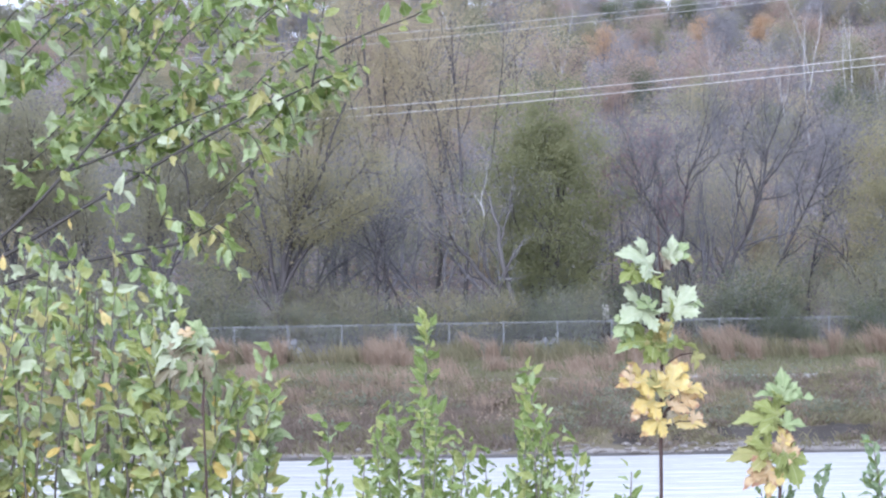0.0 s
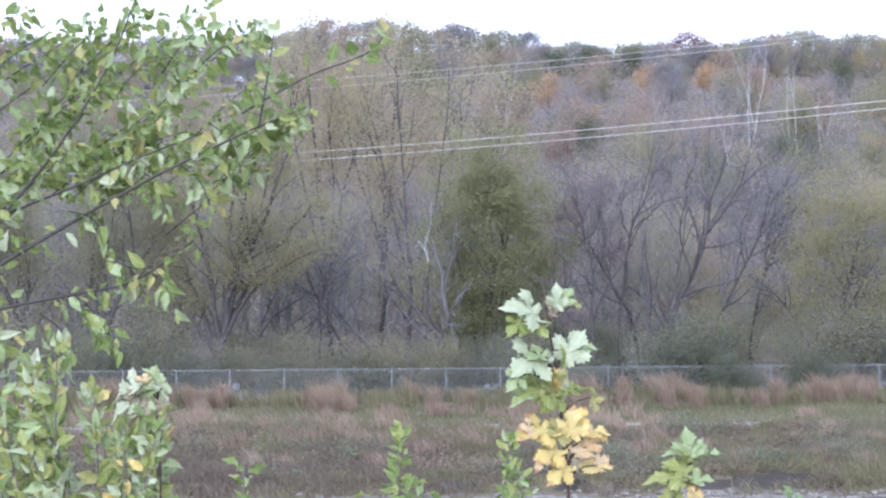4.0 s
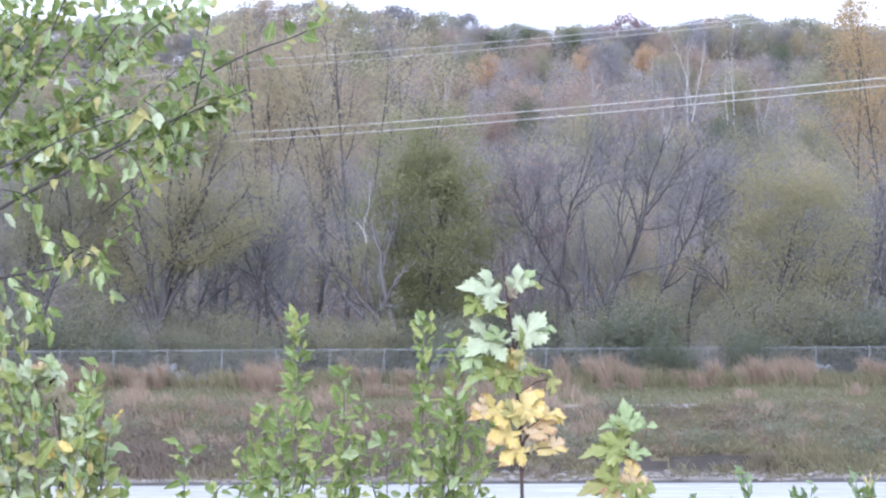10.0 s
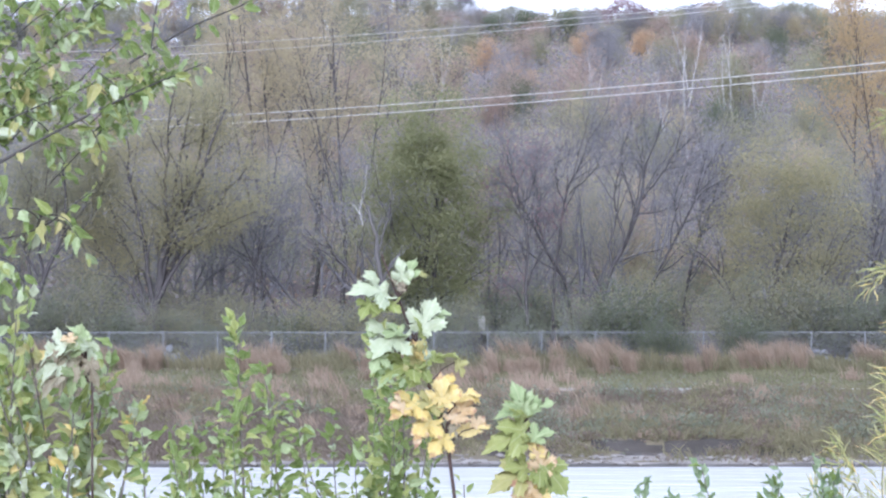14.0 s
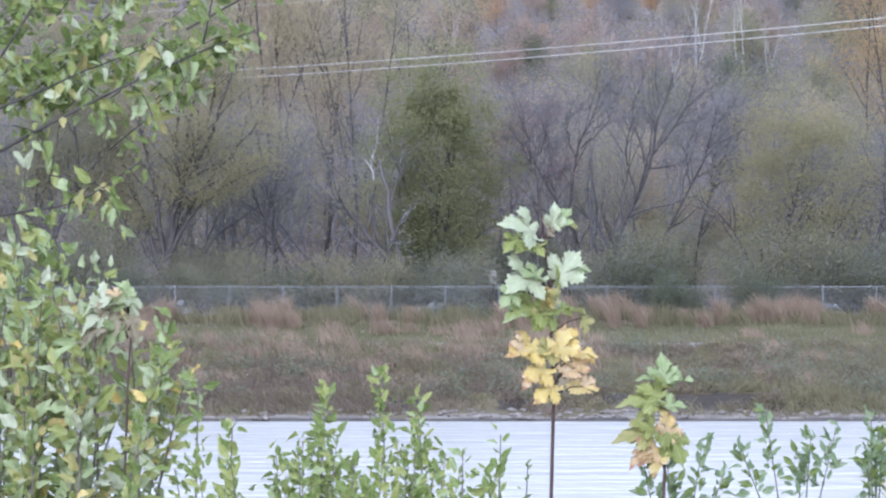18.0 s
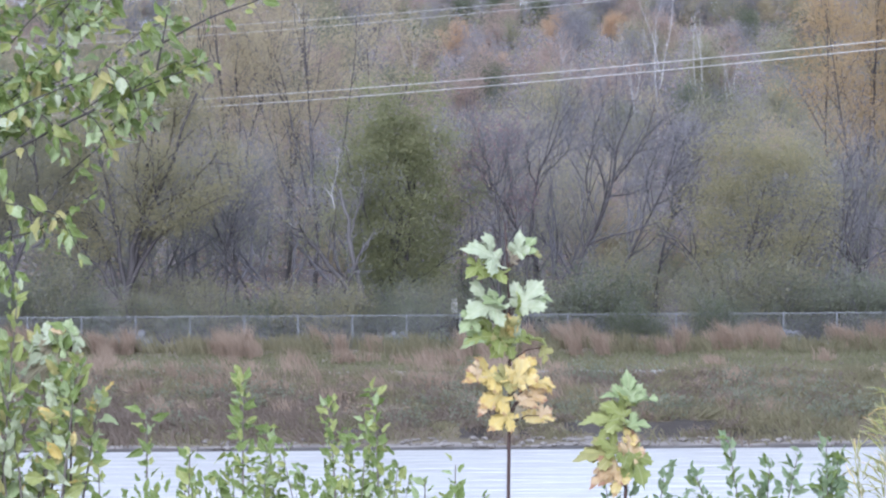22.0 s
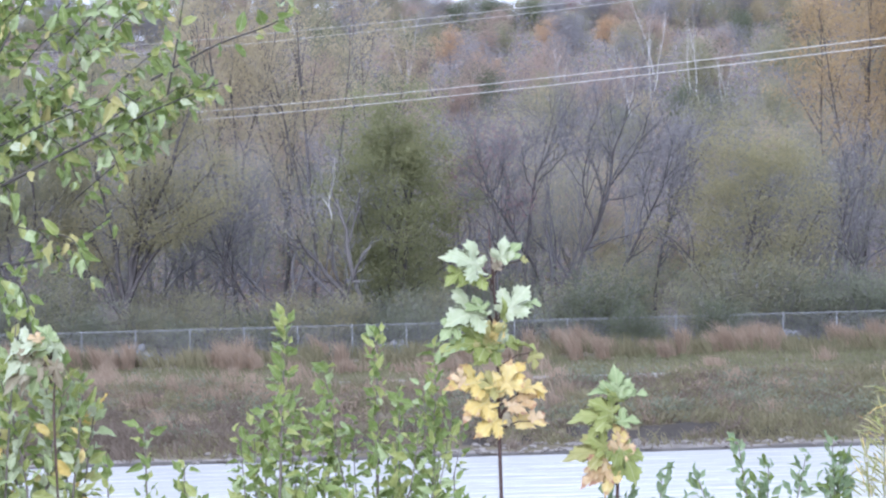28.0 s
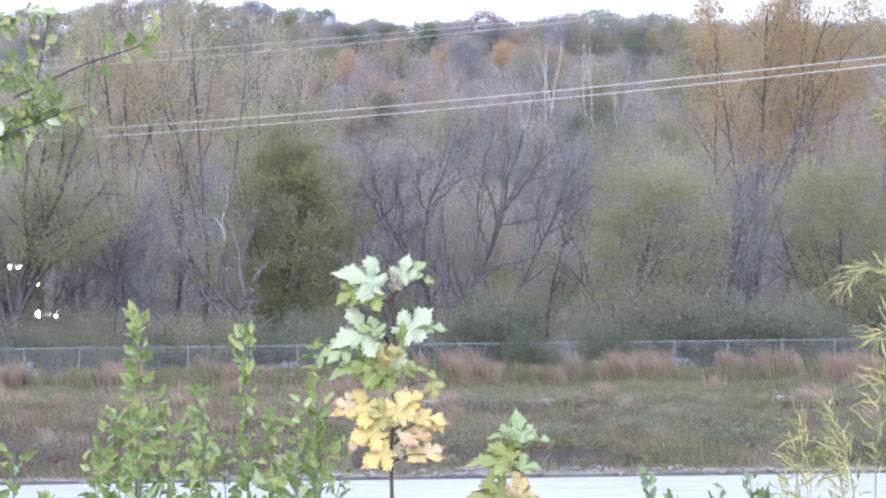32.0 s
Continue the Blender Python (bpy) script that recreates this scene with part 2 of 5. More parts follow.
def ground_height(x, y):
    h = float(np.interp(y, [p[0] for p in PROFILE], [p[1] for p in PROFILE]))
    if 119 < y < 126:
        cut = smooth(5.2, 7.5, x) * (1 - smooth(12.5, 15.5, x))
        h += (float(np.interp(y, (119, 119.4, 120.9, 121.35, 126), (0.2, 0.28, 0.52, 0.98, 1.72))) - h) * cut
    if y > 178:
        rise = smooth(-118, -84, x + 0.05 * (y - 178))
        h = 5.7 + (h - 5.7) * rise
        h += 1.3 * noise.noise(Vector((x * 0.035, y * 0.035, 0)))
    elif y > 121:
        h += 0.16 * noise.noise(Vector((x * 0.16, y * 0.16, 3.0)))
    elif y > 118.1:
        h += 0.1 * noise.noise(Vector((x * 0.5, y * 0.5, 5.0)))
    return h


def scar(x, y):
    """True on the bare washed-out stretch of the bank, above the shore."""
    return (x > 7.6 + 0.9 * np.sin(3.3 * y)) & (x < 12.8 + 0.9 * np.sin(2.7 * y + 1)) & (y > 119.6) & (y < 121.55 + 0.22 * np.sin(1.7 * x) + 0.2 * np.sin(4.3 * x))


def build_ground():
    xs = sorted(set([-4000, -2000, -1000, -600, -400, -300, -220, -160] + list(np.arange(-120, -60, 6)) + list(np.arange(-60, 5, 1.6)) + list(np.arange(5, 17, 0.4)) + list(np.arange(17, 80, 1.6)) + list(np.arange(80, 130, 6)) + [160, 220, 300, 500, 1000, 2000, 4000]))
    ys = sorted(set([-4000, -1500, -500, -200, -100] + list(np.arange(-60, 24, 4)) + list(np.arange(24, 112, 8)) + list(np.arange(112, 117, 1)) + list(np.arange(117, 124.3, 0.3)) + list(np.arange(124.5, 150, 1.0)) + list(np.arange(150, 200, 2.5)) + list(np.arange(200, 450, 7)) + [500, 600, 800, 1200, 2000, 4000]))
    verts = [(x, y, ground_height(x, y)) for y in ys for x in xs]
    nx = len(xs)
    faces = [(j * nx + i, j * nx + i + 1, (j + 1) * nx + i + 1, (j + 1) * nx + i) for j in range(len(ys) - 1) for i in range(nx - 1)]
    g = mesh_object("ground", verts, faces, M_EARTH, smooth=True)
    tagged(g, "brown earth river bank rising to a wooded hill", "ground", kind="structure")
    # gravel shore, path and the rest as slots of the one sheet
    g.data.materials.append(M_SHORE)
    g.data.materials.append(M_LITTER)
    g.data.materials.append(M_WET_SHADE)
    for f in g.data.polygons:
        y = f.center.y
        # wet waterline strip; the upper dark strip is shade painted below the bank
        if 116 < y < 118.42 or (119.95 < y < 120.9 and noise.noise(Vector((f.center.x * 0.22, 4.0, 0))) + (0.35 if 5 < f.center.x < 17 else 0) > 0.15):
            f.material_index = 3
        elif 116 < y < 119.0 + 0.7 * noise.noise(Vector((f.center.x * 0.3, 0, 0))) or (8 <= f.center.x <= 14 and 119 < y < 120.4):
            f.material_index = 1
        # dark slot high on the scar paints the shade of overhanging weeds
        elif scar(f.center.x, y):
            f.material_index = 3 if y > 120.75 or noise.noise(Vector((f.center.x * 0.8, y * 2, 9))) > 0.22 else 1
        elif y > 146:
            f.material_index = 2
    return g


build_ground()


def build_water():
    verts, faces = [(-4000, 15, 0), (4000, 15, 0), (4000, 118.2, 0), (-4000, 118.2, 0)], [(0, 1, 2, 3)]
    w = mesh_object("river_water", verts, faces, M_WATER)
    return tagged(w, "rippled river water reflecting an overcast sky, its paleness put into the colour", "river", kind="structure")


WATER = build_water()


def build_path():
    verts, faces = [], []
    xs = list(np.arange(-60, 75, 3.0))
    for x in xs:
        z = 2.99
        verts += [(x, 132.7, z - 0.25), (x, 132.7, z), (x, 133.4, z + 0.02), (x, 133.4, z - 0.25)]
    for i in range(len(xs) - 1):
        for k in range(3):
            a = i * 4 + k
            faces.append((a, a + 1, a + 5, a + 4))
    p = mesh_object("path", verts, faces, M_PATH)
    tagged(p, "narrow pale concrete path along the grassy bank", "path", kind="structure")


build_path()


# ---- chain-link fence ----
def build_fence():
    fence = new("chain_link_fence")
    fence.location = (0, 145, 0)
    tagged(fence, "galvanised chain-link fence with a top rail above the grass", "fence")
    x0, x1, step, top = -48.0, 66.0, 2.83, 5.68
    post_v, post_f = [], []
    tube(post_v, post_f, [Vector((0, 0, 0)), Vector((0, 0, 1.74)), Vector((0, 0, 1.8)), Vector((0, 0, 1.82))], [0.035, 0.035, 0.045, 0.012], 8)
    me = bpy.data.meshes.new("post")
    me.from_pydata(post_v, [], post_f)
    me.materials.append(M_GALV)
    x = x0
    while x < x1:
        share("post", me, fence, pose(x, 0, top - 1.76, 0, random.uniform(-0.7, 0.7), 0))
        rv, rf = [], []
        tube(rv, rf, [Vector((x, 0, top)), Vector((x + step / 2, 0, top - 0.012)), Vector((x + step, 0, top))], [0.026] * 3, 6)
        mesh_object("top_rail", rv, rf, M_GALV, fence)
        # woven wire of one bay
        wv, wf = [], []
        h, gap = 1.62, 0.075
        k = -h
        while k < step:
            for sign in (1, -1):
                a, b = (k, 0.0), (k + h, h)
                if a[0] < 0:
                    a = (0.0, -k)
                if b[0] > step:
                    b = (step, step - k)
                ax, bx = (a[0], b[0]) if sign > 0 else (step - a[0], step - b[0])
                tube(wv, wf, [Vector((x + ax, 0.03, top - h - 0.02 + a[1])), Vector((x + bx, 0.03, top - h - 0.02 + b[1]))], [0.0026] * 2, 3)
            k += gap
        mesh_object("wire_mesh", wv, wf, M_GALV, fence)
        x += step
    return fence


build_fence()


# ---- power lines across the valley ----
def build_cable(ax, ay, az, bx, by, bz, r):
    a, b = Vector((ax, ay, az)), Vector((bx, by, bz))
    pts = []
    for i in range(61):
        u = -0.6 + 2.6 * i / 60
        p = a.lerp(b, u)
        p.z -= 0.6 * (u - u * u)
        pts.append(p)
    v, f = [], []
    tube(v, f, pts, [r] * len(pts), 6)
    c = mesh_object("power_line", v, f, M_CABLE, smooth=True)
    tagged(c, "pale aluminium power line strung before the wooded hill", "cable", group="power lines")


build_cable(-10.72, 165.00, 18.68, 20.14, 125.00, 17.90, 0.017)
build_cable(-10.72, 165.00, 18.20, 20.13, 125.00, 17.54, 0.017)
build_cable(-15.50, 165.00, 22.71, 14.92, 125.00, 20.71, 0.01)
build_cable(-12.76, 165.00, 22.35, 15.79, 125.00, 20.60, 0.01)
build_cable(-13.93, 165.00, 17.99, 20.09, 125.00, 14.82, 0.00)
build_cable(1.31, 165.00, 23.46, 20.15, 125.00, 19.28, 0.00)


# ---- railway behind the first trees ----
TRACK_AT, TRACK_TURN = Vector((-15.2, 172, 6.0)), -19.0


def build_railway():
    track = new("railway_track")
    track.matrix_world = Matrix.Translation(TRACK_AT) @ pose(0, 0, 0, 0, 0, TRACK_TURN)
    tagged(track, "steel railway track on grey ballast behind the trees", "railway", kind="structure")
    v, f = [], []
    for i, x in enumerate(np.arange(-420, 30.1, 5)):
        v += [(x, -2.6, -0.5), (x, -1.5, 0.05), (x, 1.5, 0.05), (x, 2.6, -0.5)]
        if i:
            for k in range(3):
                a = (i - 1) * 4 + k
                f.append((a, a + 1, a + 5, a + 4))
    mesh_object("ballast", v, f, M_BALLAST, track)
    for side in (-0.75, 0.75):
        bm = bmesh.new()
        block(bm, -420, side - 0.035, 0.1, 30, side + 0.035, 0.24)
        part("rail", bm, M_STEEL, track)
    bm = bmesh.new()
    block(bm, -0.12, -1.3, 0.0, 0.12, 1.3, 0.12)
    me = bpy.data.meshes.new("sleeper")
    bm.to_mesh(me)
    bm.free()
    me.materials.append(M_DARKBARK)
    for i in range(120):
        share("sleeper", me, track, pose(-40 + i * 0.6, 0, 0))


build_railway()


def build_locomotive():
    loco = new("locomotive")
    tagged(loco, "dark diesel locomotive with lit headlights coming through the trees", "locomotive")
    bm = bmesh.new()
    block(bm, -19, -1.45, 1.1, -0.3, 1.45, 1.6, 0.05)
    part("underframe", bm, M_ENGINE, loco)
    bm = bmesh.new()
    block(bm, -18.6, -1.2, 1.6, -4.9, 1.2, 4.4, 0.15)
    part("hood", bm, M_ENGINE2, loco, "dull brown engine hood")
    bm = bmesh.new()
    block(bm, -4.9, -1.5, 1.6, -2.3, 1.5, 4.7, 0.15)
    part("cab", bm, M_ENGINE, loco)
    bm = bmesh.new()
    block(bm, -2.3, -1.1, 1.6, -0.6, 1.1, 3.3, 0.2)
    part("nose", bm, M_ENGINE2, loco, "dull brown low nose")
    for y in (-1.0, 0.25):
        bm = bmesh.new()
        block(bm, -2.32, y, 3.5, -2.26, y + 0.75, 4.1, 0.01)
        part("windscreen", bm, M_GLASS, loco)
    bm = bmesh.new()
    block(bm, -0.3, -1.3, 0.3, 0.0, 1.3, 1.3, 0.05)
    part("pilot", bm, M_ENGINE, loco)

    def lamp(name, x, y, z, r, mat):
        v, f = [], []
        tube(v, f, [Vector((x - 0.15, y, z)), Vector((x, y, z)), Vector((x + 0.05, y, z)), Vector((x + 0.06, y, z))], [r, r, r * 0.8, 0.01], 10)
        mesh_object(name, v, f, mat, loco, "lit lamp")

    lamp("ditch_light", 0.02, -1.25, 1.5, 0.2, M_LAMP)
    lamp("ditch_light", 0.02, 1.25, 1.5, 0.2, M_LAMP)
    lamp("headlight", -0.75, -0.2, 3.44, 0.19, M_LAMP_WARM)
    lamp("headlight", -0.75, 0.2, 3.44, 0.19, M_LAMP_WARM)
    for y in (-1.0, 0.5):
        bm = bmesh.new()
        block(bm, -2.34, y, 4.3, -2.2, y + 0.5, 4.55, 0.02)
        part("number_board", bm, M_LAMP, loco, "lit plain number board")
    for x in (-16.5, -14.6, -12.7, -6.6, -4.7, -2.8):
        for y in (-0.75, 0.75):
            v, f = [], []
            tube(v, f, [Vector((x, y - 0.06, 0.5)), Vector((x, y - 0.055, 0.5)), Vector((x, y + 0.055, 0.5)), Vector((x, y + 0.06, 0.5))], [0.1, 0.5, 0.5, 0.1], 14)
            mesh_object("wheel", v, f, M_STEEL, loco)
    return loco


LOCO = build_locomotive()


# ---- trees ----
def grow(rng, stems, levels, leaves=0, leaf_size=0.2, wander=0.18, sides=(7, 5, 4, 3, 3), up=0.12, leaf_from=2, leaf_spread=0.5):
    """A tree's wood and leaves. stems: (start, direction, length, radius), or (points along the limb, radius). levels: (count, length share, angle) for each order of branches."""
    wood_v, wood_f, twig_v, twig_f = [], [], [], []
    anchors = []

    def branch(p, d, length, r, order):
        seg = (7, 5, 4, 3, 2)[min(order, 4)]
        pts, radii = [p.copy()], [r]
        d = d.normalized()
        w = wander * (1.0 + 0.25 * order)
        for i in range(seg):
            d = (d + Vector((rng.gauss(0, w), rng.gauss(0, w), rng.gauss(0, w) + up))).normalized()
            p = p + d * (length / seg)
            pts.append(p.copy())
            radii.append(max(0.006, r * (1 - 0.8 * (i + 1) / seg)))
        bear(pts, radii, length, order)

    def bear(pts, radii, length, order):
        """Lays the wood of one branch and grows the next order from it."""
        seg = len(pts) - 1
        if order <= 1:
            tube(wood_v, wood_f, pts, radii, sides[order])
        else:
            tube(twig_v, twig_f, pts, radii, sides[min(order, 4)])
        if order >= leaf_from:
            anchors.extend(pts[1:])
        if order < len(levels):
            count, share_len, angle = levels[order]
            for k in range(count):
                u = 0.25 + 0.75 * (k + rng.random()) / count
                i = min(seg - 1, int(u * seg))
                q = pts[i].lerp(pts[i + 1], u * seg - i)
                axis = (pts[i + 1] - pts[i]).normalized()
                side = axis.cross(Vector((rng.gauss(0, 1), rng.gauss(0, 1), rng.gauss(0, 1)))).normalized()
                a = radians(angle * rng.uniform(0.7, 1.3))
                branch(q, axis * math.cos(a) + side * math.sin(a), length * share_len * rng.uniform(0.6, 1.2) * (1.15 - 0.5 * u), max(0.008, radii[i] * 0.55), order + 1)

    for stem in stems:
        if len(stem) == 2:
            line, r = stem
            pts = [q + Vector((rng.gauss(0, 0.07), rng.gauss(0, 0.07), 0)) * (0 < i < 10) for i, q in enumerate(spline(line, 10))]
            bear(pts, [r * (1 - 0.78 * i / 10) for i in range(11)], sum((pts[i + 1] - pts[i]).length for i in range(10)), 0)
        else:
            s, d, length, r = stem
            branch(Vector(s), Vector(d), length, r, 0)
    leaf_v, leaf_f = None, None
    if leaves:
        gen = np.random.default_rng(rng.randrange(1 << 30))
        pick = np.array([tuple(a) for a in anchors])[gen.integers(0, len(anchors), leaves)]
        leaf_v, leaf_f = leaf_cloud(gen, pick, leaf_size, leaf_spread)
    return wood_v, wood_f, twig_v, twig_f, leaf_v, leaf_f


def leaf_cloud(gen, centres, size, spread):
    """Small four-cornered leaf clumps round the centres."""
    n = len(centres)
    c = centres + gen.normal(0, spread, (n, 3)) * (1, 1, 0.8)
    a = gen.normal(0, 1, (n, 3))
    a /= np.linalg.norm(a, axis=1)[:, None]
    b = np.cross(a, gen.normal(0, 1, (n, 3)))
    b /= np.linalg.norm(b, axis=1)[:, None]
    s = size * gen.uniform(0.5, 1.4, (n, 1))
    fold = np.cross(a, b) * s * 0.25
    v = np.stack([c - a * s, c - b * s * 0.5 + fold, c + a * s, c + b * s * 0.5 + fold], 1).reshape(-1, 3)
    f = np.arange(n * 4).reshape(-1, 4)
    return v.tolist(), f.tolist()


def tree(name, label, category, wood, mats, group=""):
    """mats: bark, twigs, leaves."""
    top = new(name)
    tagged(top, label, category, group)
    mesh_object("trunk", wood[0], wood[1], mats[0], top, smooth=True)
    verts, faces = list(wood[2]), list(wood[3])
    k = len(verts)
    if wood[4]:
        verts += wood[4]
        faces += [tuple(i + k for i in f) for f in wood[5]]
    if verts:
        crown = mesh_object("crown", verts, faces, mats[1], top)
        if wood[4]:
            crown.data.materials.append(mats[2])
            slots = np.zeros(len(faces), dtype=np.int32)
            slots[len(wood[3]):] = 1
            crown.data.polygons.foreach_set("material_index", slots)
    return top


def set_at(ob, x, y, rz=0.0, scale=1.0, sink=0.15):
    ob.matrix_basis = pose(x, y, ground_height(x, y) - sink, 0, 0, rz) @ Matrix.Diagonal((scale, scale, scale, 1))


def rounded_crown(gen, clumps, count, centre, across, deep, tall):
    """Places for count leaves, in clumps through a rounded crown that narrows a little at both ends."""
    blobs = []
    for k in range(clumps):
        a, u, w = 2.4 * k + gen.uniform(-0.3, 0.3), -0.95 + 1.9 * (k + 0.5) / clumps, gen.uniform(0.38, 1.05)
        shape = (1 - 0.28 * max(0, u) - 0.15 * max(0, -u)) * math.sqrt(max(0, 1 - u * u)) * w
        blobs.append((across * shape * math.cos(a) + gen.normal(0, 0.7), deep * shape * math.sin(a), tall * u + gen.normal(0, 0.7)))
    return (np.array(blobs) + np.array(centre))[gen.integers(0, clumps, count)]


RNG = random.Random(11)
# the vase-shaped many-stemmed tree, thin yellow-green leaves
stems = (
    (((-0.2, 0.0, 0.0), (0.0, 0.2, 3.7), (0.5, -0.5, 6.5), (1.9, -0.7, 9.3), (3.8, -1.0, 14.0)), 0.27),
    (((0.0, 0.0, 3.7), (0.5, 0.6, 6.2), (1.0, 0.7, 10.9), (1.9, 1.1, 15.3)), 0.18),
    (((-0.2, 0.0, 2.7), (0.2, 0.1, 5.5), (0.5, -0.5, 8.7), (0.5, -0.7, 12.1), (1.0, -1.2, 15.0)), 0.16),
    (((-0.3, 0.0, 2.4), (-0.7, -0.3, 6.2), (-1.4, -0.8, 9.6), (-1.7, -0.6, 12.5)), 0.16),
    (((-0.5, 0.0, 2.4), (-1.4, 0.3, 5.5), (-2.8, 0.4, 8.7), (-3.3, 1.3, 11.2)), 0.14),
    (((0.0, 0.0, 3.7), (1.4, 0.6, 6.5), (3.1, 0.3, 8.7), (4.9, 0.4, 10.9)), 0.15),
    (((-0.2, 0.0, 3.0), (1.1, -0.5, 5.5), (3.0, -0.9, 7.1), (4.9, -1.1, 8.1)), 0.14),
    (((0.0, 0.0, 3.7), (0.6, -0.2, 6.5), (1.1, 0.4, 8.7), (2.4, 0.3, 11.8), (2.7, 0.1, 14.3)), 0.18),
    (((-0.4, 0.0, 2.4), (-2.2, -0.1, 4.9), (-3.9, -0.1, 7.1)), 0.14))
VASE = tree("vase_shaped_tree", "many-stemmed vase-shaped tree with thin yellow-green leaves", "tree", grow(RNG, stems, ((9, 0.26, 36), (6, 0.5, 40), (4, 0.5, 40)), leaves=32000, leaf_size=0.075, wander=0.1, up=0.03, leaf_from=1, leaf_spread=0.5), (M_DARKBARK, M_BARK, L_STRAW))
set_at(VASE, -15.2, 154)
# the dense green willow
gen = np.random.default_rng(5)
wood = grow(RNG, (((0.2, 0, 0), (0.0, 0.1, 1), 10.5, 0.26), ((0.5, 0.1, 0), (0.25, 0, 1), 10, 0.22), ((0.3, 0.1, 1.5), (-0.25, 0.1, 1), 8.5, 0.16)), ((7, 0.4, 45), (5, 0.5, 42), (4, 0.5, 40)), wander=0.1, up=0.1)
lv, lf = leaf_cloud(gen, rounded_crown(gen, 160, 46000, (0.8, 0, 8.4), 4.3, 3.0, 5.0), 0.085, 0.5)
t = tree("green_willow_tree", "tall rounded willow in dense green leaf, yellowing at the top", "tree", (*wood[:4], lv, lf), (M_DARKBARK, M_BARK, L_GREEN))
set_at(t, -1.2, 155)
# a dark leaning trunk and a pale one before the willow
t = tree("leaning_tree", "dark leaning tree with few leaves under the willow", "tree", grow(RNG, (
    (((0.0, 0.0, 0.0), (-0.5, -0.3, 2.1), (-2.3, -0.1, 4.5), (-3.3, 0.0, 5.9), (-4.0, -0.1, 6.5)), 0.22),
    (((-2.3, 0.0, 4.5), (-2.9, 0.0, 6.2), (-2.8, -0.1, 7.7)), 0.07),
    (((-3.3, 0.0, 5.9), (-4.2, -0.3, 6.2), (-5.1, -0.3, 7.4)), 0.06),
    (((-1.4, 0.0, 3.4), (-2.0, 0.1, 5.6), (-1.7, -0.2, 7.4)), 0.07)), ((6, 0.36, 48), (4, 0.5, 42), (3, 0.5, 40)), leaves=900, leaf_size=0.075, wander=0.14, leaf_from=1, leaf_spread=0.6), (M_DARKBARK, M_TWIG, L_OLIVE))
set_at(t, -1.9, 152.5)
t = tree("pale_barked_tree", "grey pale-barked tree with a thin brown crown", "tree", grow(RNG, (
    (((0.0, 0.0, 0.0), (-0.4, 0.0, 2.4), (-1.1, 0.0, 4.9), (-1.5, 0.1, 7.4), (-1.8, 0.7, 8.7)), 0.24),
    (((-1.2, 0.0, 6.2), (-0.7, 0.1, 8.0), (-0.4, 0.3, 9.9)), 0.06)), ((6, 0.34, 45), (4, 0.5, 42), (3, 0.5, 40)), leaves=500, leaf_size=0.06, wander=0.14, leaf_from=1, leaf_spread=0.7), (M_GREYBARK, M_TWIG, L_MAUVE))
set_at(t, -1.7, 152.2)
# pale broken snag beside it
t = tree("dead_snag", "dead snag with a pale broken forked top among the willows", "tree", grow(RNG, [((0, 0, 0), (0.02, 0, 1), 7.6, 0.05)], ((4, 0.14, 45),), wander=0.05), (M_DARKBARK, M_TWIG, L_OLIVE))
set_at(t, -4.0, 152)
bm_v, bm_f = [], []
tube(bm_v, bm_f, [Vector((0.22, 0, 7.5)), Vector((0.18, 0, 7.8)), Vector((0.05, 0, 8.3)), Vector((0.15, 0, 9.0))], [0.025, 0.03, 0.026, 0.012], 6)
tube(bm_v, bm_f, [Vector((0.08, 0, 8.1)), Vector((-0.2, 0, 8.6)), Vector((-0.4, 0, 8.7))], [0.026, 0.02, 0.008], 6)
tube(bm_v, bm_f, [Vector((0.1, 0, 8.6)), Vector((0.38, 0, 9.6)), Vector((0.45, 0, 10.9))], [0.014, 0.011, 0.006], 5)
mesh_object("broken_top", bm_v, bm_f, M_PALEBARK, t, "pale barkless broken top")
# the bare grey trees in the first row, each with its own limbs
TWIGGY = ((12, 0.46, 36), (8, 0.52, 40), (6, 0.5, 40))


def first_row(x, y, limbs, label, leaves=900, leaf_mat=None, levels=TWIGGY, size=0.07):
    ob = tree("bare_tree", label, "tree", grow(RNG, limbs, levels, leaves=leaves, leaf_size=size, wander=0.13, up=0.06, leaf_from=2, leaf_spread=0.5), (M_DARKBARK, M_BARK, leaf_mat or L_MAUVE))
    set_at(ob, x, y)
    return ob


first_row(9.2, 154, (
    (((0.0, 0.0, 0.0), (0.4, -0.2, 3.7), (1.5, -0.4, 6.5), (2.3, -0.6, 8.2), (2.8, -1.4, 10.9), (3.5, -1.9, 13.4)), 0.156),
    (((1.5, -0.4, 6.5), (1.1, -0.5, 8.7), (1.4, -0.6, 11.5), (1.9, -1.3, 13.7)), 0.070),
    (((2.3, -0.6, 8.2), (3.3, -0.2, 8.3), (4.4, -0.1, 8.7)), 0.062),
    (((2.5, -0.7, 9.0), (4.1, -0.4, 11.2), (4.9, -0.7, 13.4)), 0.070),
    (((1.9, -0.5, 7.4), (2.5, -0.9, 9.9), (2.2, -1.3, 12.8)), 0.062)), "bare dark tree leaning over with fine grey twigs")
BARE = first_row(11.9, 155.5, (
    (((0.0, 0.0, 0.0), (0.3, 0.1, 3.6), (2.1, 1.0, 7.1), (3.0, 0.9, 9.3), (3.7, 0.6, 11.8)), 0.117),
    (((2.3, 0.9, 7.6), (4.3, 0.4, 8.8)), 0.047),
    (((2.1, 1.0, 7.1), (1.9, 0.6, 9.3), (2.9, 0.7, 11.8)), 0.055)), "slender bare tree with upswept grey twigs")
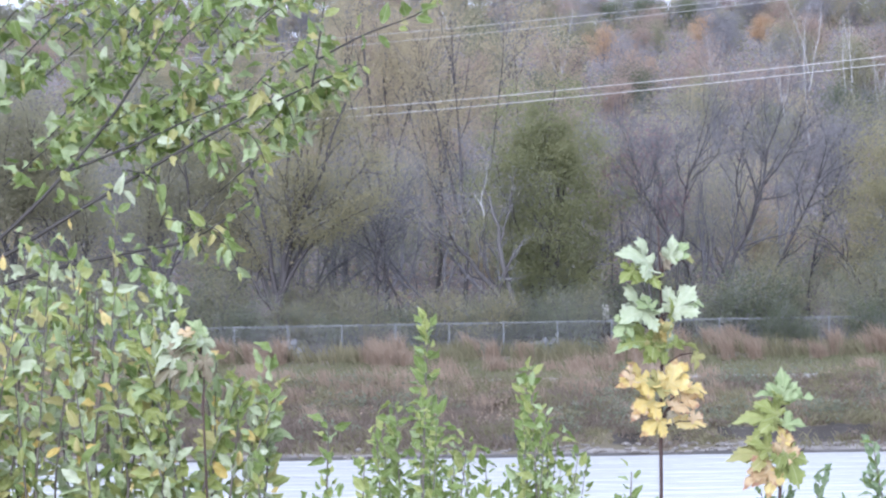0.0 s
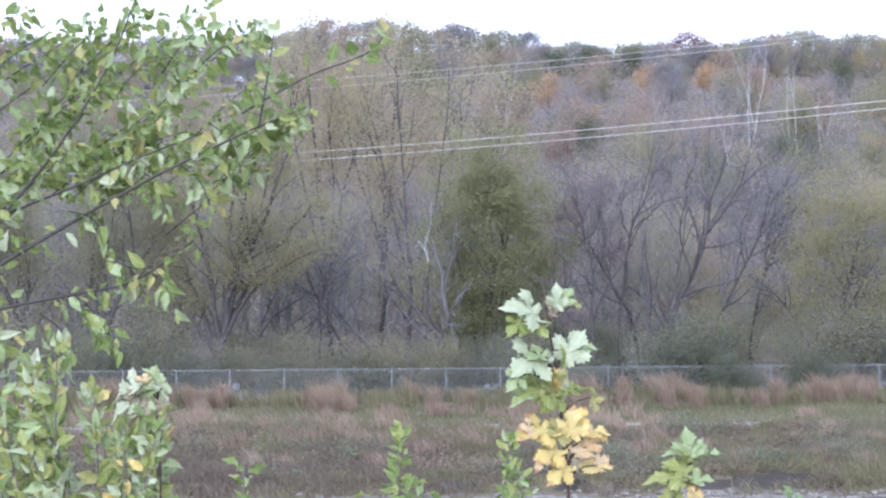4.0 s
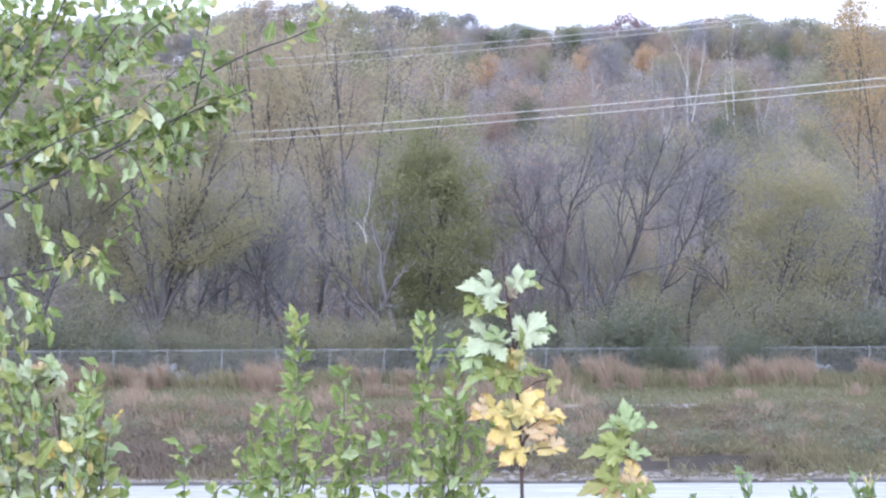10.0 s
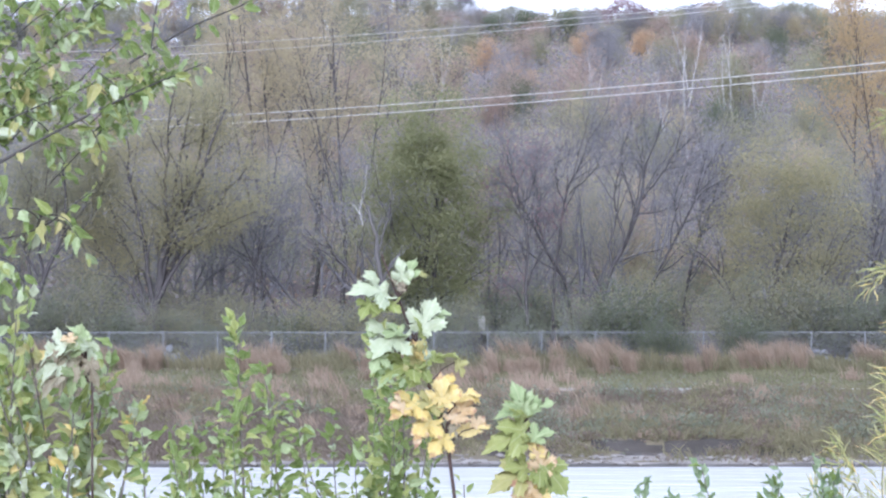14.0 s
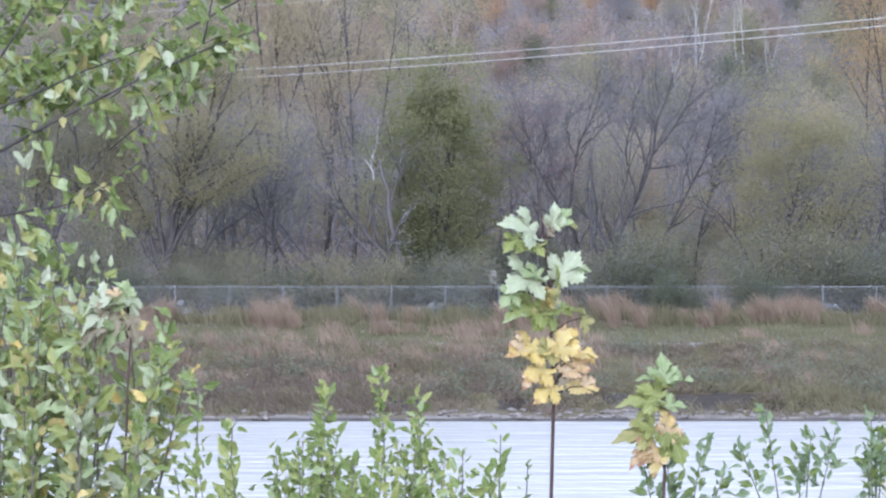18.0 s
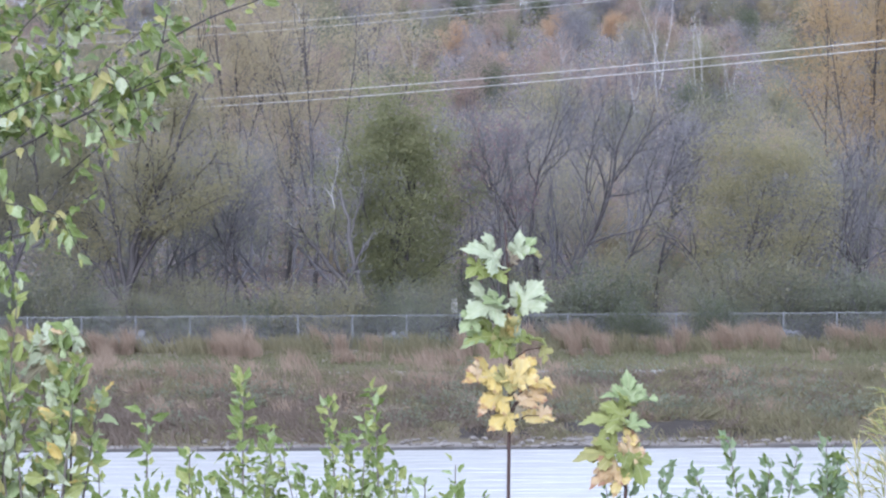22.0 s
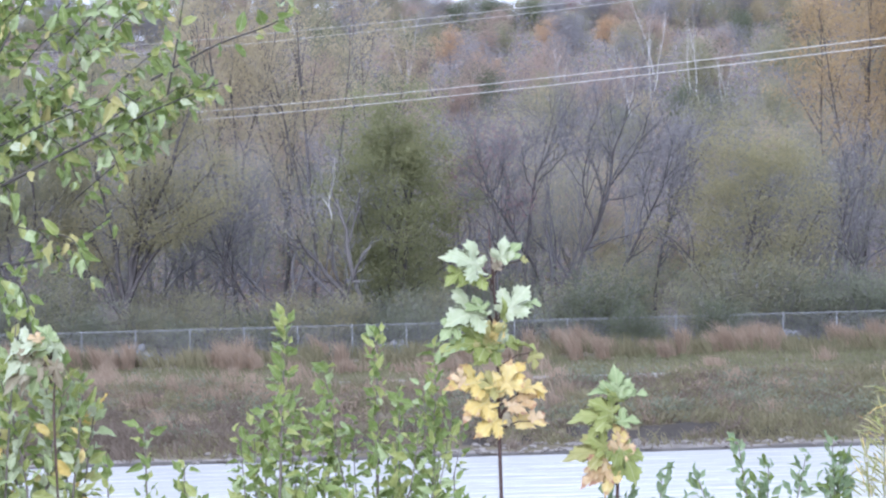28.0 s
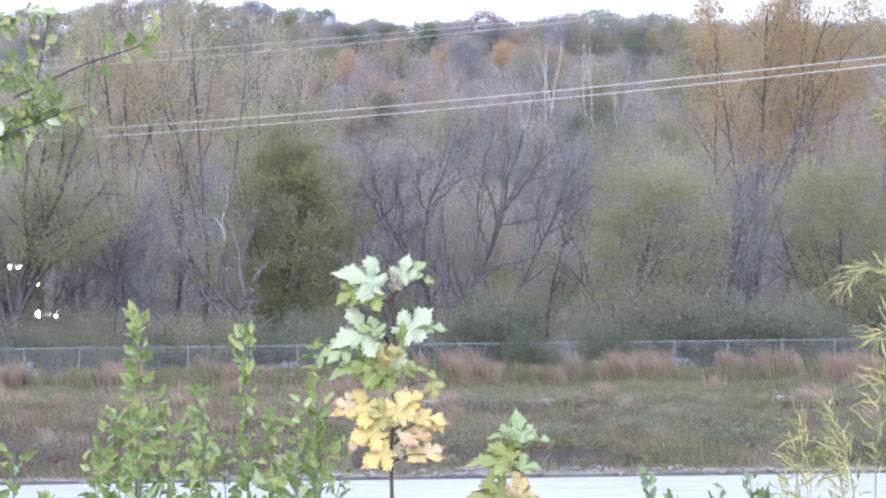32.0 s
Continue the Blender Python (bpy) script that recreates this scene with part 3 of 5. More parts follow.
first_row(5.4, 153, (
    (((0.0, 0.0, 0.0), (-0.1, 0.2, 4.3), (-0.2, -0.2, 8.0), (-0.5, -0.1, 8.6)), 0.117),
    (((-0.5, 0.0, 8.6), (-1.1, 0.3, 9.6), (-1.9, 0.1, 10.2)), 0.062),
    (((-0.5, 0.0, 8.6), (-0.9, -0.4, 10.5), (-1.4, -0.4, 12.1)), 0.062),
    (((-0.3, 0.0, 8.5), (0.3, 0.5, 10.2), (0.5, 0.8, 11.8)), 0.062),
    (((-0.1, 0.0, 7.7), (0.8, -0.2, 7.9), (1.4, -0.3, 8.3)), 0.039),
    (((0.1, 0.0, 2.4), (-0.8, 0.8, 4.1), (-1.1, 0.9, 4.3)), 0.047)), "forked bare tree with a reddish-brown twiggy top", 2200, L_MAROON)
first_row(7.0, 156, (
    (((0.0, 0.0, 0.0), (0.0, 0.0, 5.5), (0.5, 0.0, 8.7), (1.4, 0.2, 10.9), (1.9, 0.5, 12.5)), 0.101),
    (((0.5, 0.0, 8.7), (0.0, -0.6, 10.3), (0.2, -0.4, 11.9)), 0.047),
    (((0.8, 0.0, 9.3), (2.4, -0.5, 10.9), (2.9, -0.2, 12.8)), 0.047)), "slim bare tree with a spreading grey top")
# darker, thinly leaved trees to the side of the vase-shaped one
DARKER = tree("thin_olive_tree", "dark-trunked tree with thin dull olive leaves", "tree", grow(RNG, (
    (((0.0, 0.0, 0.0), (0.4, -0.1, 3.7), (1.6, 0.2, 6.5), (2.0, -0.3, 9.3), (1.9, -0.7, 12.1)), 0.19),
    (((0.4, 0.0, 3.7), (-0.3, 0.4, 7.1), (0.0, 1.0, 10.6)), 0.11),
    (((1.6, 0.2, 6.5), (3.1, 0.3, 8.7), (3.8, 0.5, 11.2)), 0.09),
    (((0.8, 0.0, 4.6), (0.5, 0.3, 8.1), (1.3, 0.4, 11.8)), 0.09)), ((8, 0.34, 42), (6, 0.5, 42), (4, 0.5, 40)), leaves=20000, leaf_size=0.075, wander=0.12, leaf_from=1, leaf_spread=0.6), (M_DARKBARK, M_BARK, L_OLIVE))
set_at(DARKER, -22.4, 154)
for x, y, rz, s in ((-26.5, 156, 160, 1.0), (-31, 155, 70, 1.1), (-35.5, 157, 250, 1.0), (37, 157, 100, 1.0), (43, 156, 200, 1.0)):
    set_at(copy_thing(DARKER, Matrix()), x, y, rz, s)
for x, y, rz, s in ((-8.6, 156.5, 190, 0.72), (-10.2, 158, 60, 0.8), (14.2, 157, 30, 0.95), (8.2, 158.5, 170, 1.0), (26, 157, 80, 0.9)):
    set_at(copy_thing(BARE, Matrix()), x, y, rz, s)
# the round olive tree
stems = [((0, 0, 0), (d, RNG.uniform(-0.3, 0.3), 1), 9.0, 0.13) for d in (-0.45, -0.2, 0.05, 0.25, 0.5)]
wood = grow(RNG, stems, ((7, 0.42, 45), (5, 0.5, 42), (4, 0.5, 40)), wander=0.12, up=0.06)
lv, lf = leaf_cloud(gen, rounded_crown(gen, 150, 30000, (0.4, 0, 6.6), 4.7, 3.4, 5.3), 0.078, 0.55)
t = tree("olive_leaved_tree", "rounded tree with thin olive-yellow leaves by the fence", "tree", (*wood[:4], lv, lf), (M_DARKBARK, M_BARK, L_STRAW))
set_at(t, 19.2, 154)
t2 = copy_thing(t, pose(31.5, 158, ground_height(31.5, 158) - 0.15, 0, 0, 120))
t2["label"] = "rounded tree with fading leaves behind the fence"


# tall autumn trees behind the railway
def tall(leaf_mat, label, h=17.0, leaves=6000, name="tall_autumn_tree"):
    st = [((0, 0, 0), (0.04, 0, 1), h, 0.14), ((0, 0, 3), (-0.35, 0.1, 1), h * 0.78, 0.09), ((0, 0, 4), (0.36, -0.1, 1), h * 0.74, 0.09), ((0, 0, 6), (-0.16, -0.2, 1), h * 0.6, 0.07)]
    wood = grow(RNG, st, ((9, 0.3, 38), (6, 0.5, 40), (4, 0.5, 40)), leaves=leaves, leaf_size=0.072, wander=0.09, up=0.08, leaf_from=2, leaf_spread=0.46)
    return tree(name, label, "tree", wood, (M_DARKBARK, M_BARK, leaf_mat))


t = tall(L_YELLOW, "tall thin-leaved yellowing tree behind the willows", 17, 11000)
for k, (x, y, s) in enumerate(((-6.0, 181, 1.22), (-11.0, 184, 1.24), (-1.8, 187, 1.1), (-15.0, 189, 1.15), (-8.2, 192, 1.2))):
    set_at(t if k == 0 else copy_thing(t, Matrix()), x, y, 70 * k, s)
t = tall(L_GOLD, "tall pale golden autumn tree with dark limbs", 18.5, 15000)
for k, (x, y, s) in enumerate(((29.4, 182, 1.28), (34.6, 184, 1.28), (40.5, 188, 1.2), (32.0, 191, 1.22))):
    set_at(t if k == 0 else copy_thing(t, Matrix()), x, y, 95 * k, s)
# bare grey wood behind the first row
def bare(h, lean, leaves, leaf_mat):
    st = [((0, 0, 0), (lean, 0.05, 1), h, 0.12), ((0, 0, h * 0.18), (lean - 0.4, 0.1, 1), h * 0.75, 0.085), ((0, 0, h * 0.2), (lean + 0.4, -0.1, 1), h * 0.78, 0.085)]
    wood = grow(RNG, st, ((8, 0.42, 44), (6, 0.5, 44), (4, 0.5, 42)), leaves=leaves, leaf_size=0.06, wander=0.17, up=0.08, leaf_from=2, leaf_spread=0.6)
    return tree("bare_tree", "bare grey tree with fine upswept twigs", "tree", wood, (M_BARK, M_TWIG, leaf_mat))


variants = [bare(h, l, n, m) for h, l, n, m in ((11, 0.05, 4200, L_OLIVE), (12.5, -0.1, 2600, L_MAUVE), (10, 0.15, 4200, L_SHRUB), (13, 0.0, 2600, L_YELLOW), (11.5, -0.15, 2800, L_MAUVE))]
for k in range(95):
    y = 159 + 30 * (k / 95) ** 0.9 + RNG.uniform(-1.5, 1.5)
    if 165.5 < y < 177.5 and RNG.random() < 0.35:
        y += 12
    x = RNG.uniform(-52, 62)
    v = variants[k % 5] if k < 5 else copy_thing(variants[k % 5], Matrix())
    set_at(v, x, y, RNG.uniform(0, 360), RNG.uniform(0.75, 1.1))
# pale dead trees on the slope and a dark pole-like trunk
ghost = [tree("pale_dead_tree", "pale bare dead tree standing on the slope", "tree", grow(RNG, [((0, 0, 0), (RNG.uniform(-0.15, 0.15), 0, 1), 14, 0.06), ((0, 0, 6), (0.34, 0, 1), 8.5, 0.045), ((0, 0, 7.5), (-0.36, 0, 1), 7, 0.04)], ((6, 0.26, 32), (2, 0.45, 36)), wander=0.07), (M_PALEBARK, M_PALEBARK, L_OLIVE)) for _ in range(3)]
for k, (x, y, s) in enumerate(((0.7, 262, 1.0), (24.2, 260, 1.05), (28.4, 262, 0.95), (15.5, 262, 0.75), (21.5, 255, 0.8), (32, 268, 0.7), (-9, 240, 0.75))):
    set_at(ghost[k] if k < 3 else copy_thing(ghost[k % 3], Matrix()), x, y, 40 * k, s)
t = tree("dead_tree", "dark dead tree with a broken top", "tree", grow(RNG, [((0, 0, 0), (0.02, 0, 1), 12.8, 0.17), ((0, 0, 9), (-0.2, 0, 1), 3.4, 0.1)], ((5, 0.12, 45),), wander=0.03), (M_DARKBARK, M_DARKBARK, L_OLIVE))
set_at(t, 7.0, 183)


# ---- shrubs behind the fence ----
def shrub(mat, h, w, leaves, label):
    st = [((RNG.uniform(-0.4, 0.4) * w, RNG.uniform(-0.3, 0.3), 0), (RNG.uniform(-0.6, 0.6), RNG.uniform(-0.4, 0.4), 1), h * RNG.uniform(0.6, 1.05), 0.03) for _ in range(9)]
    wood = grow(RNG, st, ((6, 0.45, 45), (3, 0.5, 42)), leaves=leaves, leaf_size=0.058, wander=0.16, leaf_from=1, leaf_spread=0.36, sides=(4, 3, 3, 3, 3))
    return tree("shrub", label, "shrub", wood, (M_BARK, M_TWIG, mat), "shrubs behind the fence")


shrubs = [shrub(L_SHRUB, 3.4, 2.4, 4000, "dull green leafy shrub behind the fence"), shrub(L_DARK, 2.6, 1.8, 4000, "dark green leafy shrub behind the fence"), shrub(L_OLIVE, 3.8, 2.4, 3400, "olive shrub with thinning leaves behind the fence"), shrub(L_STRAW, 3.4, 2.4, 2200, "thin straw-olive shrub behind the fence")]
for k in range(125):
    v = shrubs[k] if k < 4 else copy_thing(shrubs[RNG.randrange(4)], Matrix())
    x = -50 + 112 * ((k * 0.618) % 1.0) + RNG.uniform(-1, 1)
    set_at(v, x, 147 + 17 * RNG.random() ** 1.3, RNG.uniform(0, 360), RNG.uniform(0.75, 1.5) if abs(x + 14.6) > 4.5 and abs(x + 4.2) > 4.0 else RNG.uniform(0.7, 1.0))
for x, y, s, kind in ((17.2, 149.3, 1.15, 2), (19.8, 148.8, 1.2, 2), (22.6, 149.6, 1.15, 0), (-16.6, 148.6, 0.8, 0), (-14.6, 149.4, 0.75, 2), (-12.4, 148.4, 0.8, 0), (-10.4, 149.2, 0.9, 2), (-18.6, 149, 1.1, 2), (-6.5, 148.6, 0.7, 2), (-4.6, 149.4, 0.8, 0), (-2.8, 148.7, 0.75, 2), (-0.8, 149.2, 0.85, 0), (1.2, 149.0, 0.9, 2), (8.5, 148.8, 0.9, 2), (11.5, 149.2, 0.9, 0)):
    set_at(copy_thing(shrubs[kind], Matrix()), x, y, 77 * x, s)


# ---- the hill woods ----
def hill_tree(leaf_mat, h, leaves, label, spread=0.8, size=0.13):
    """A tree with rounded clumps of leaf on a few limbs."""
    st = [((0, 0, 0), (0, 0, 1), h, 0.13)] + [((0, 0, h * 0.22), (RNG.uniform(-0.8, 0.8), RNG.uniform(-0.8, 0.8), 1), h * 0.7, 0.09) for _ in range(4)]
    wood = grow(RNG, st, ((6, 0.36, 44), (4, 0.5, 42)), leaves=leaves, leaf_size=size, wander=0.1, up=0.08, leaf_from=1, leaf_spread=spread, sides=(4, 3, 3, 3, 3))
    return tree("hillside_tree", label, "tree", wood, (M_BARK, M_TWIG, leaf_mat), "trees on the hillside")


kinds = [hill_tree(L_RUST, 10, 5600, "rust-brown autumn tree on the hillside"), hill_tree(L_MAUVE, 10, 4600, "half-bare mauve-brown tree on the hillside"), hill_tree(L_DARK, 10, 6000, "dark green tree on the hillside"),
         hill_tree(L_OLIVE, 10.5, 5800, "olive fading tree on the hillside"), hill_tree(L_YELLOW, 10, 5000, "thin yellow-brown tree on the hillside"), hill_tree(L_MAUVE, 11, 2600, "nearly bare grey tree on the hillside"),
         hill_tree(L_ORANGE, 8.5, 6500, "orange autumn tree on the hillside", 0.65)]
weights = [0, 0, 3, 3, 1, 5, 3, 2, 2, 3, 4, 4, 4, 0, 1, 5]
hill_spots = [(6.3, 330, 6, 0.66), (9.4, 310, 6, 0.6), (19.3, 345, 6, 0.62), (27, 355, 6, 0.6), (34, 300, 0, 0.8), (-19, 330, 0, 1.0), (-23, 335, 6, 0.72), (-15, 326, 0, 0.9)]
for k in range(250):
    row = k % 13 if k % 4 else 12
    y = min(386, 196 + row * 16 + RNG.uniform(-7, 7))
    x = (-0.21 + 0.45 * ((k * 0.7548) % 1.0)) * y
    kind = weights[RNG.randrange(16)] if y < 350 else RNG.choice((0, 1, 2, 3, 3, 4, 1))
    if x < 0 and y < 300 and kind in (5, 1) and k % 3:
        kind = 4
    hill_spots.append((x, y, kind, RNG.uniform(0.62, 0.9) if y < 350 else RNG.uniform(0.55, 0.75)))
for k in range(64):
    hill_spots.append((-84 + 2.9 * k + RNG.uniform(-1, 1), 392 + RNG.uniform(-3, 6), RNG.choice((1, 3, 5, 1, 3, 0)), RNG.uniform(0.5, 0.62)))
seen = set()
for x, y, k, s in hill_spots:
    v = copy_thing(kinds[k], Matrix()) if k in seen else kinds[k]
    seen.add(k)
    set_at(v, x, y, RNG.uniform(0, 360), s, (0.2 if k == 6 else 2.3 if y < 340 else 4.0) * s)


# the broad crowns along the crest
def crest_tree(leaf_mat, label, seed, width):
    g = np.random.default_rng(seed)
    blobs = []
    for _ in range(60):
        a, u, w = g.uniform(0, 2 * np.pi), g.uniform(-0.7, 1), g.uniform(0.6, 1.0)
        ring = math.sqrt(max(0, 1 - u * u)) * w
        blobs.append((width * ring * math.cos(a), width * ring * math.sin(a), 6.2 + 3.4 * u))
    lv, lf = leaf_cloud(g, np.array(blobs)[g.integers(0, 60, 6500)], 0.145, 0.62)
    wood = grow(RNG, [((0, 0, 0), (0.05, 0, 1), 8.5, 0.2), ((0, 0, 2), (-0.5, 0, 1), 6.5, 0.13), ((0, 0, 2.5), (0.5, 0, 1), 6.5, 0.13)], ((6, 0.34, 42), (4, 0.5, 40)), wander=0.1, sides=(4, 3, 3, 3, 3))
    return tree("hilltop_tree", label, "tree", (*wood[:4], lv, lf), (M_BARK, M_TWIG, leaf_mat), "trees along the crest")


CREST = ((-90, 53.5), (-56, 53.8), (-29, 54.2), (-23, 55.9), (-14, 55.6), (-6.7, 55.2), (-1.7, 54.1), (4, 54.1), (9, 52.3), (18.9, 51.9), (23, 52.7), (27.1, 53.5), (33.7, 51.6), (37.8, 52.6), (42.8, 53.7), (51, 53.1), (59, 52), (110, 52))
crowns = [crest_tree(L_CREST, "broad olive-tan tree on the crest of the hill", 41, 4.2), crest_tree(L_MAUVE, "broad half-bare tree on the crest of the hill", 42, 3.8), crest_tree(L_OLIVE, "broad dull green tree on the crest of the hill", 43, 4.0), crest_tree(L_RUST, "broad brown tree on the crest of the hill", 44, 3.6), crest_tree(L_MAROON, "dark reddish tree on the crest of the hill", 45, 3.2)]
order = (0, 1, 2, 0, 3, 1, 2, 0, 1, 3)
k, x, used = 0, -84.0, set()
while x < 98:
    kind = 4 if abs(x - 29.5) < 2.3 else order[k % 10]
    v = copy_thing(crowns[kind], Matrix()) if kind in used else crowns[kind]
    used.add(kind)
    y, s = 401 + RNG.uniform(-4, 3), RNG.uniform(0.8, 1.05)
    top = float(np.interp(x, [c[0] for c in CREST], [c[1] for c in CREST])) + RNG.uniform(-0.5, 0.15)
    v.matrix_basis = pose(x, y, top - 10.0 * s, 0, 0, RNG.uniform(0, 360)) @ Matrix.Diagonal((s, s, s, 1))
    x += RNG.uniform(2.7, 3.7)
    k += 1


# brush that covers the slope between the trees
def brush(name, label, mat, n, seed, height):
    g = np.random.default_rng(seed)
    y = 186 + 250 * g.random(n) ** 0.9
    x = g.uniform(-0.22, 0.25, n) * y
    keep = np.array([noise.noise(Vector((a * 0.05, b * 0.05, seed))) > -0.12 for a, b in zip(x, y)])
    x, y = x[keep], y[keep]
    z = np.array([ground_height(float(a), float(b)) for a, b in zip(x, y)]) + height * g.random(len(x)) ** 1.5
    v, f = leaf_cloud(g, np.stack([x, y, z], 1), 0.21, 0.35)
    tagged(mesh_object(name, v, f, mat), label, "brush", kind="stuff")


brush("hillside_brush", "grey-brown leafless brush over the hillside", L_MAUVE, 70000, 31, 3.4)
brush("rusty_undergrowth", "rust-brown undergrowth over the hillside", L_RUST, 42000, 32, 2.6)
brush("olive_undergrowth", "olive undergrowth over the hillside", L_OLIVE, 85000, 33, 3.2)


# ---- grass and weeds on the far bank ----
def blades(name, label, mat, gen, n, xr, yr, h, w, lean=0.25, keep=None, clump=0.0, per=60):
    if clump:
        m = max(1, n // per)
        cx, cy = gen.uniform(*xr, m), gen.uniform(*yr, m)
        if keep is not None:
            ok = keep(cx, cy)
            cx, cy = cx[ok], cy[ok]
        idx = gen.integers(0, len(cx), n)
        x, y = cx[idx] + gen.normal(0, clump, n), cy[idx] + gen.normal(0, clump, n)
        hh = (h * gen.uniform(0.6, 1.2, len(cx)))[idx] * gen.uniform(0.4, 1.2, n)
        lx = (gen.normal(-0.12, lean, len(cx)))[idx]
    else:
        x, y = gen.uniform(*xr, n), gen.uniform(*yr, n)
        if keep is not None:
            ok = keep(x, y)
            x, y = x[ok], y[ok]
        hh = h * gen.uniform(0.5, 1.2, len(x))
        lx = gen.normal(-0.1, lean, len(x))
    ok = ~scar(x, y)
    x, y, hh, lx = x[ok], y[ok], hh[ok], lx[ok]
    n = len(x)
    z = np.array([ground_height(float(a), float(b)) for a, b in zip(x, y)]) - 0.04
    base = np.stack([x, y, z], 1)
    ang = gen.uniform(0, np.pi, n)
    side = np.stack([np.cos(ang), np.sin(ang) * 0.5, np.zeros(n)], 1) * (w * gen.uniform(0.6, 1.4, n))[:, None]
    bend = np.stack([lx + gen.normal(0, lean, n), gen.normal(0, lean, n), np.ones(n)], 1) * hh[:, None]
    mid = base + bend * (0.55, 0.55, 0.6)
    tip = base + bend + np.stack([gen.normal(-0.12, 0.15, n) * hh, gen.normal(0, 0.1, n) * hh, np.zeros(n)], 1)
    v = np.stack([base - side, base + side, mid + side * 1.1, mid - side * 1.1, tip], 1).reshape(-1, 3)
    k = np.arange(n)[:, None] * 5
    f = (k + np.array([[0, 1, 2, 3]])).tolist() + (k + np.array([[3, 2, 4]])).tolist()
    g = mesh_object(name, v.tolist(), f, mat)
    return tagged(g, label, "grass", kind="stuff")


gen = np.random.default_rng(3)
XR = (-44, 58)
def patch(scale, level, seed):
    """Keeps spots where a slow noise is high."""
    def keep(x, y):
        return np.array([noise.noise(Vector((a * scale, b * scale * 2.2, seed))) > level for a, b in zip(x, y)])
    return keep


blades("tall_dry_grass", "tall dry pinkish-tan grass below the fence", G_TAN, gen, 24000, XR, (139.5, 144.6), 1.3, 0.02, 0.14, patch(0.3, 0.19, 2.0), clump=0.17, per=38)
blades("tall_dull_grass", "tall dull brown grass along the fence", G_OLIVE, gen, 16000, XR, (140.5, 144.8), 0.95, 0.025, 0.2, clump=0.4)
blades("short_grass", "short green grass beside the path", G_GREEN, gen, 34000, XR, (133.9, 141.5), 0.24, 0.03, 0.4)
blades("dry_grass", "dry tan grass tufts on the bank", G_TAN, gen, 11000, XR, (122, 138), 0.85, 0.02, 0.18, patch(0.13, 0.0, 7.0), clump=0.3, per=45)
blades("pale_grass", "pale dry grass leaning on the slope", G_TAN, gen, 6000, (-30, 3), (127, 139), 0.95, 0.02, 0.16, patch(0.2, -0.05, 9.0), clump=0.28, per=45)
blades("brown_weeds", "brown dead weeds on the slope above the shore", G_BROWN, gen, 30000, XR, (119.5, 132.2), 0.45, 0.03, 0.4, clump=0.55)
blades("reddish_weeds", "dense reddish-brown dead weeds above the shore", G_BROWN, gen, 18000, (-34, -3), (119.7, 127), 0.5, 0.035, 0.4, clump=0.5)
blades("olive_weeds", "olive green weeds on the slope", G_OLIVE, gen, 30000, XR, (119.6, 132.2), 0.42, 0.03, 0.45, patch(0.12, -0.1, 4.0), clump=0.55)
blades("green_bank_weeds", "low grey-green bushy weeds near the waterline", G_OLIVE, gen, 22000, (8, 46), (119.8, 128), 0.6, 0.024, 0.45, patch(0.18, -0.1, 11.0), clump=0.5)


def weed_clumps(name, label, mat, seed, count, xr, yr, radius, height, keep):
    """Rounded low clumps of small leaves, some merged, with gaps between them."""
    g = np.random.default_rng(seed)
    cx, cy = g.uniform(*xr, count), g.uniform(*yr, count)
    ok = keep(cx, cy) & ~scar(cx, cy)
    cx, cy = cx[ok], cy[ok]
    size = g.uniform(0.5, 1.3, len(cx))
    idx = g.integers(0, len(cx), len(cx) * 70)
    n = len(idx)
    a, r, u = g.uniform(0, 2 * np.pi, n), np.sqrt(g.random(n)), g.random(n)
    x, y = cx[idx] + radius * size[idx] * r * np.cos(a), cy[idx] + radius * size[idx] * r * np.sin(a)
    base = np.array([ground_height(float(p), float(q)) for p, q in zip(cx, cy)])[idx]
    z = base + height * size[idx] * u * np.sqrt(np.maximum(0.05, 1 - r * r))
    v, f = leaf_cloud(g, np.stack([x, y, z], 1), 0.085, 0.05)
    tagged(mesh_object(name, v, f, mat), label, "weeds", kind="stuff")


weed_clumps("leafy_weeds", "rounded grey-green leafy weeds on the bank", L_SHRUB, 61, 680, XR, (120.2, 131.5), 0.8, 1.15, patch(0.12, 0.02, 31.0))
weed_clumps("leafy_weeds", "dull olive leafy weeds on the bank", G_OLIVE, 62, 520, XR, (119.9, 132), 0.7, 0.8, patch(0.15, -0.05, 32.0))
weed_clumps("dead_weeds", "brown dead leafy weeds on the bank", G_BROWN, 63, 700, XR, (119.8, 131.5), 0.7, 0.7, patch(0.14, -0.15, 33.0))
weed_clumps("dead_weeds", "tan dead weeds on the bank", G_TAN, 64, 260, XR, (121, 132), 0.6, 0.6, patch(0.2, 0.1, 34.0))
weed_clumps("leafy_weeds", "green weeds at the foot of the fence", L_SHRUB, 65, 160, XR, (143.2, 144.8), 0.6, 1.0, patch(0.2, 0.05, 35.0))
weed_clumps("bushy_weeds", "tall bushy grey-green weeds above the shore", L_SHRUB, 66, 120, (12, 44), (120.6, 128.5), 1.25, 1.35, patch(0.16, -0.12, 36.0))
blades("path_edge_grass", "dry grass tufts along the edge of the path", G_TAN, gen, 5000, XR, (130.6, 132.5), 0.5, 0.02, 0.3, patch(0.22, -0.02, 21.0), clump=0.35)
blades("path_edge_weeds", "dull green weeds along the edge of the path", G_OLIVE, gen, 9000, (12.5, 58), (130.2, 132.5), 0.5, 0.025, 0.35, clump=0.4)
blades("path_edge_weeds", "dull green weeds hiding the path", G_OLIVE, gen, 12000, (-44, 5), (130.2, 132.5), 0.55, 0.025, 0.35, clump=0.4)


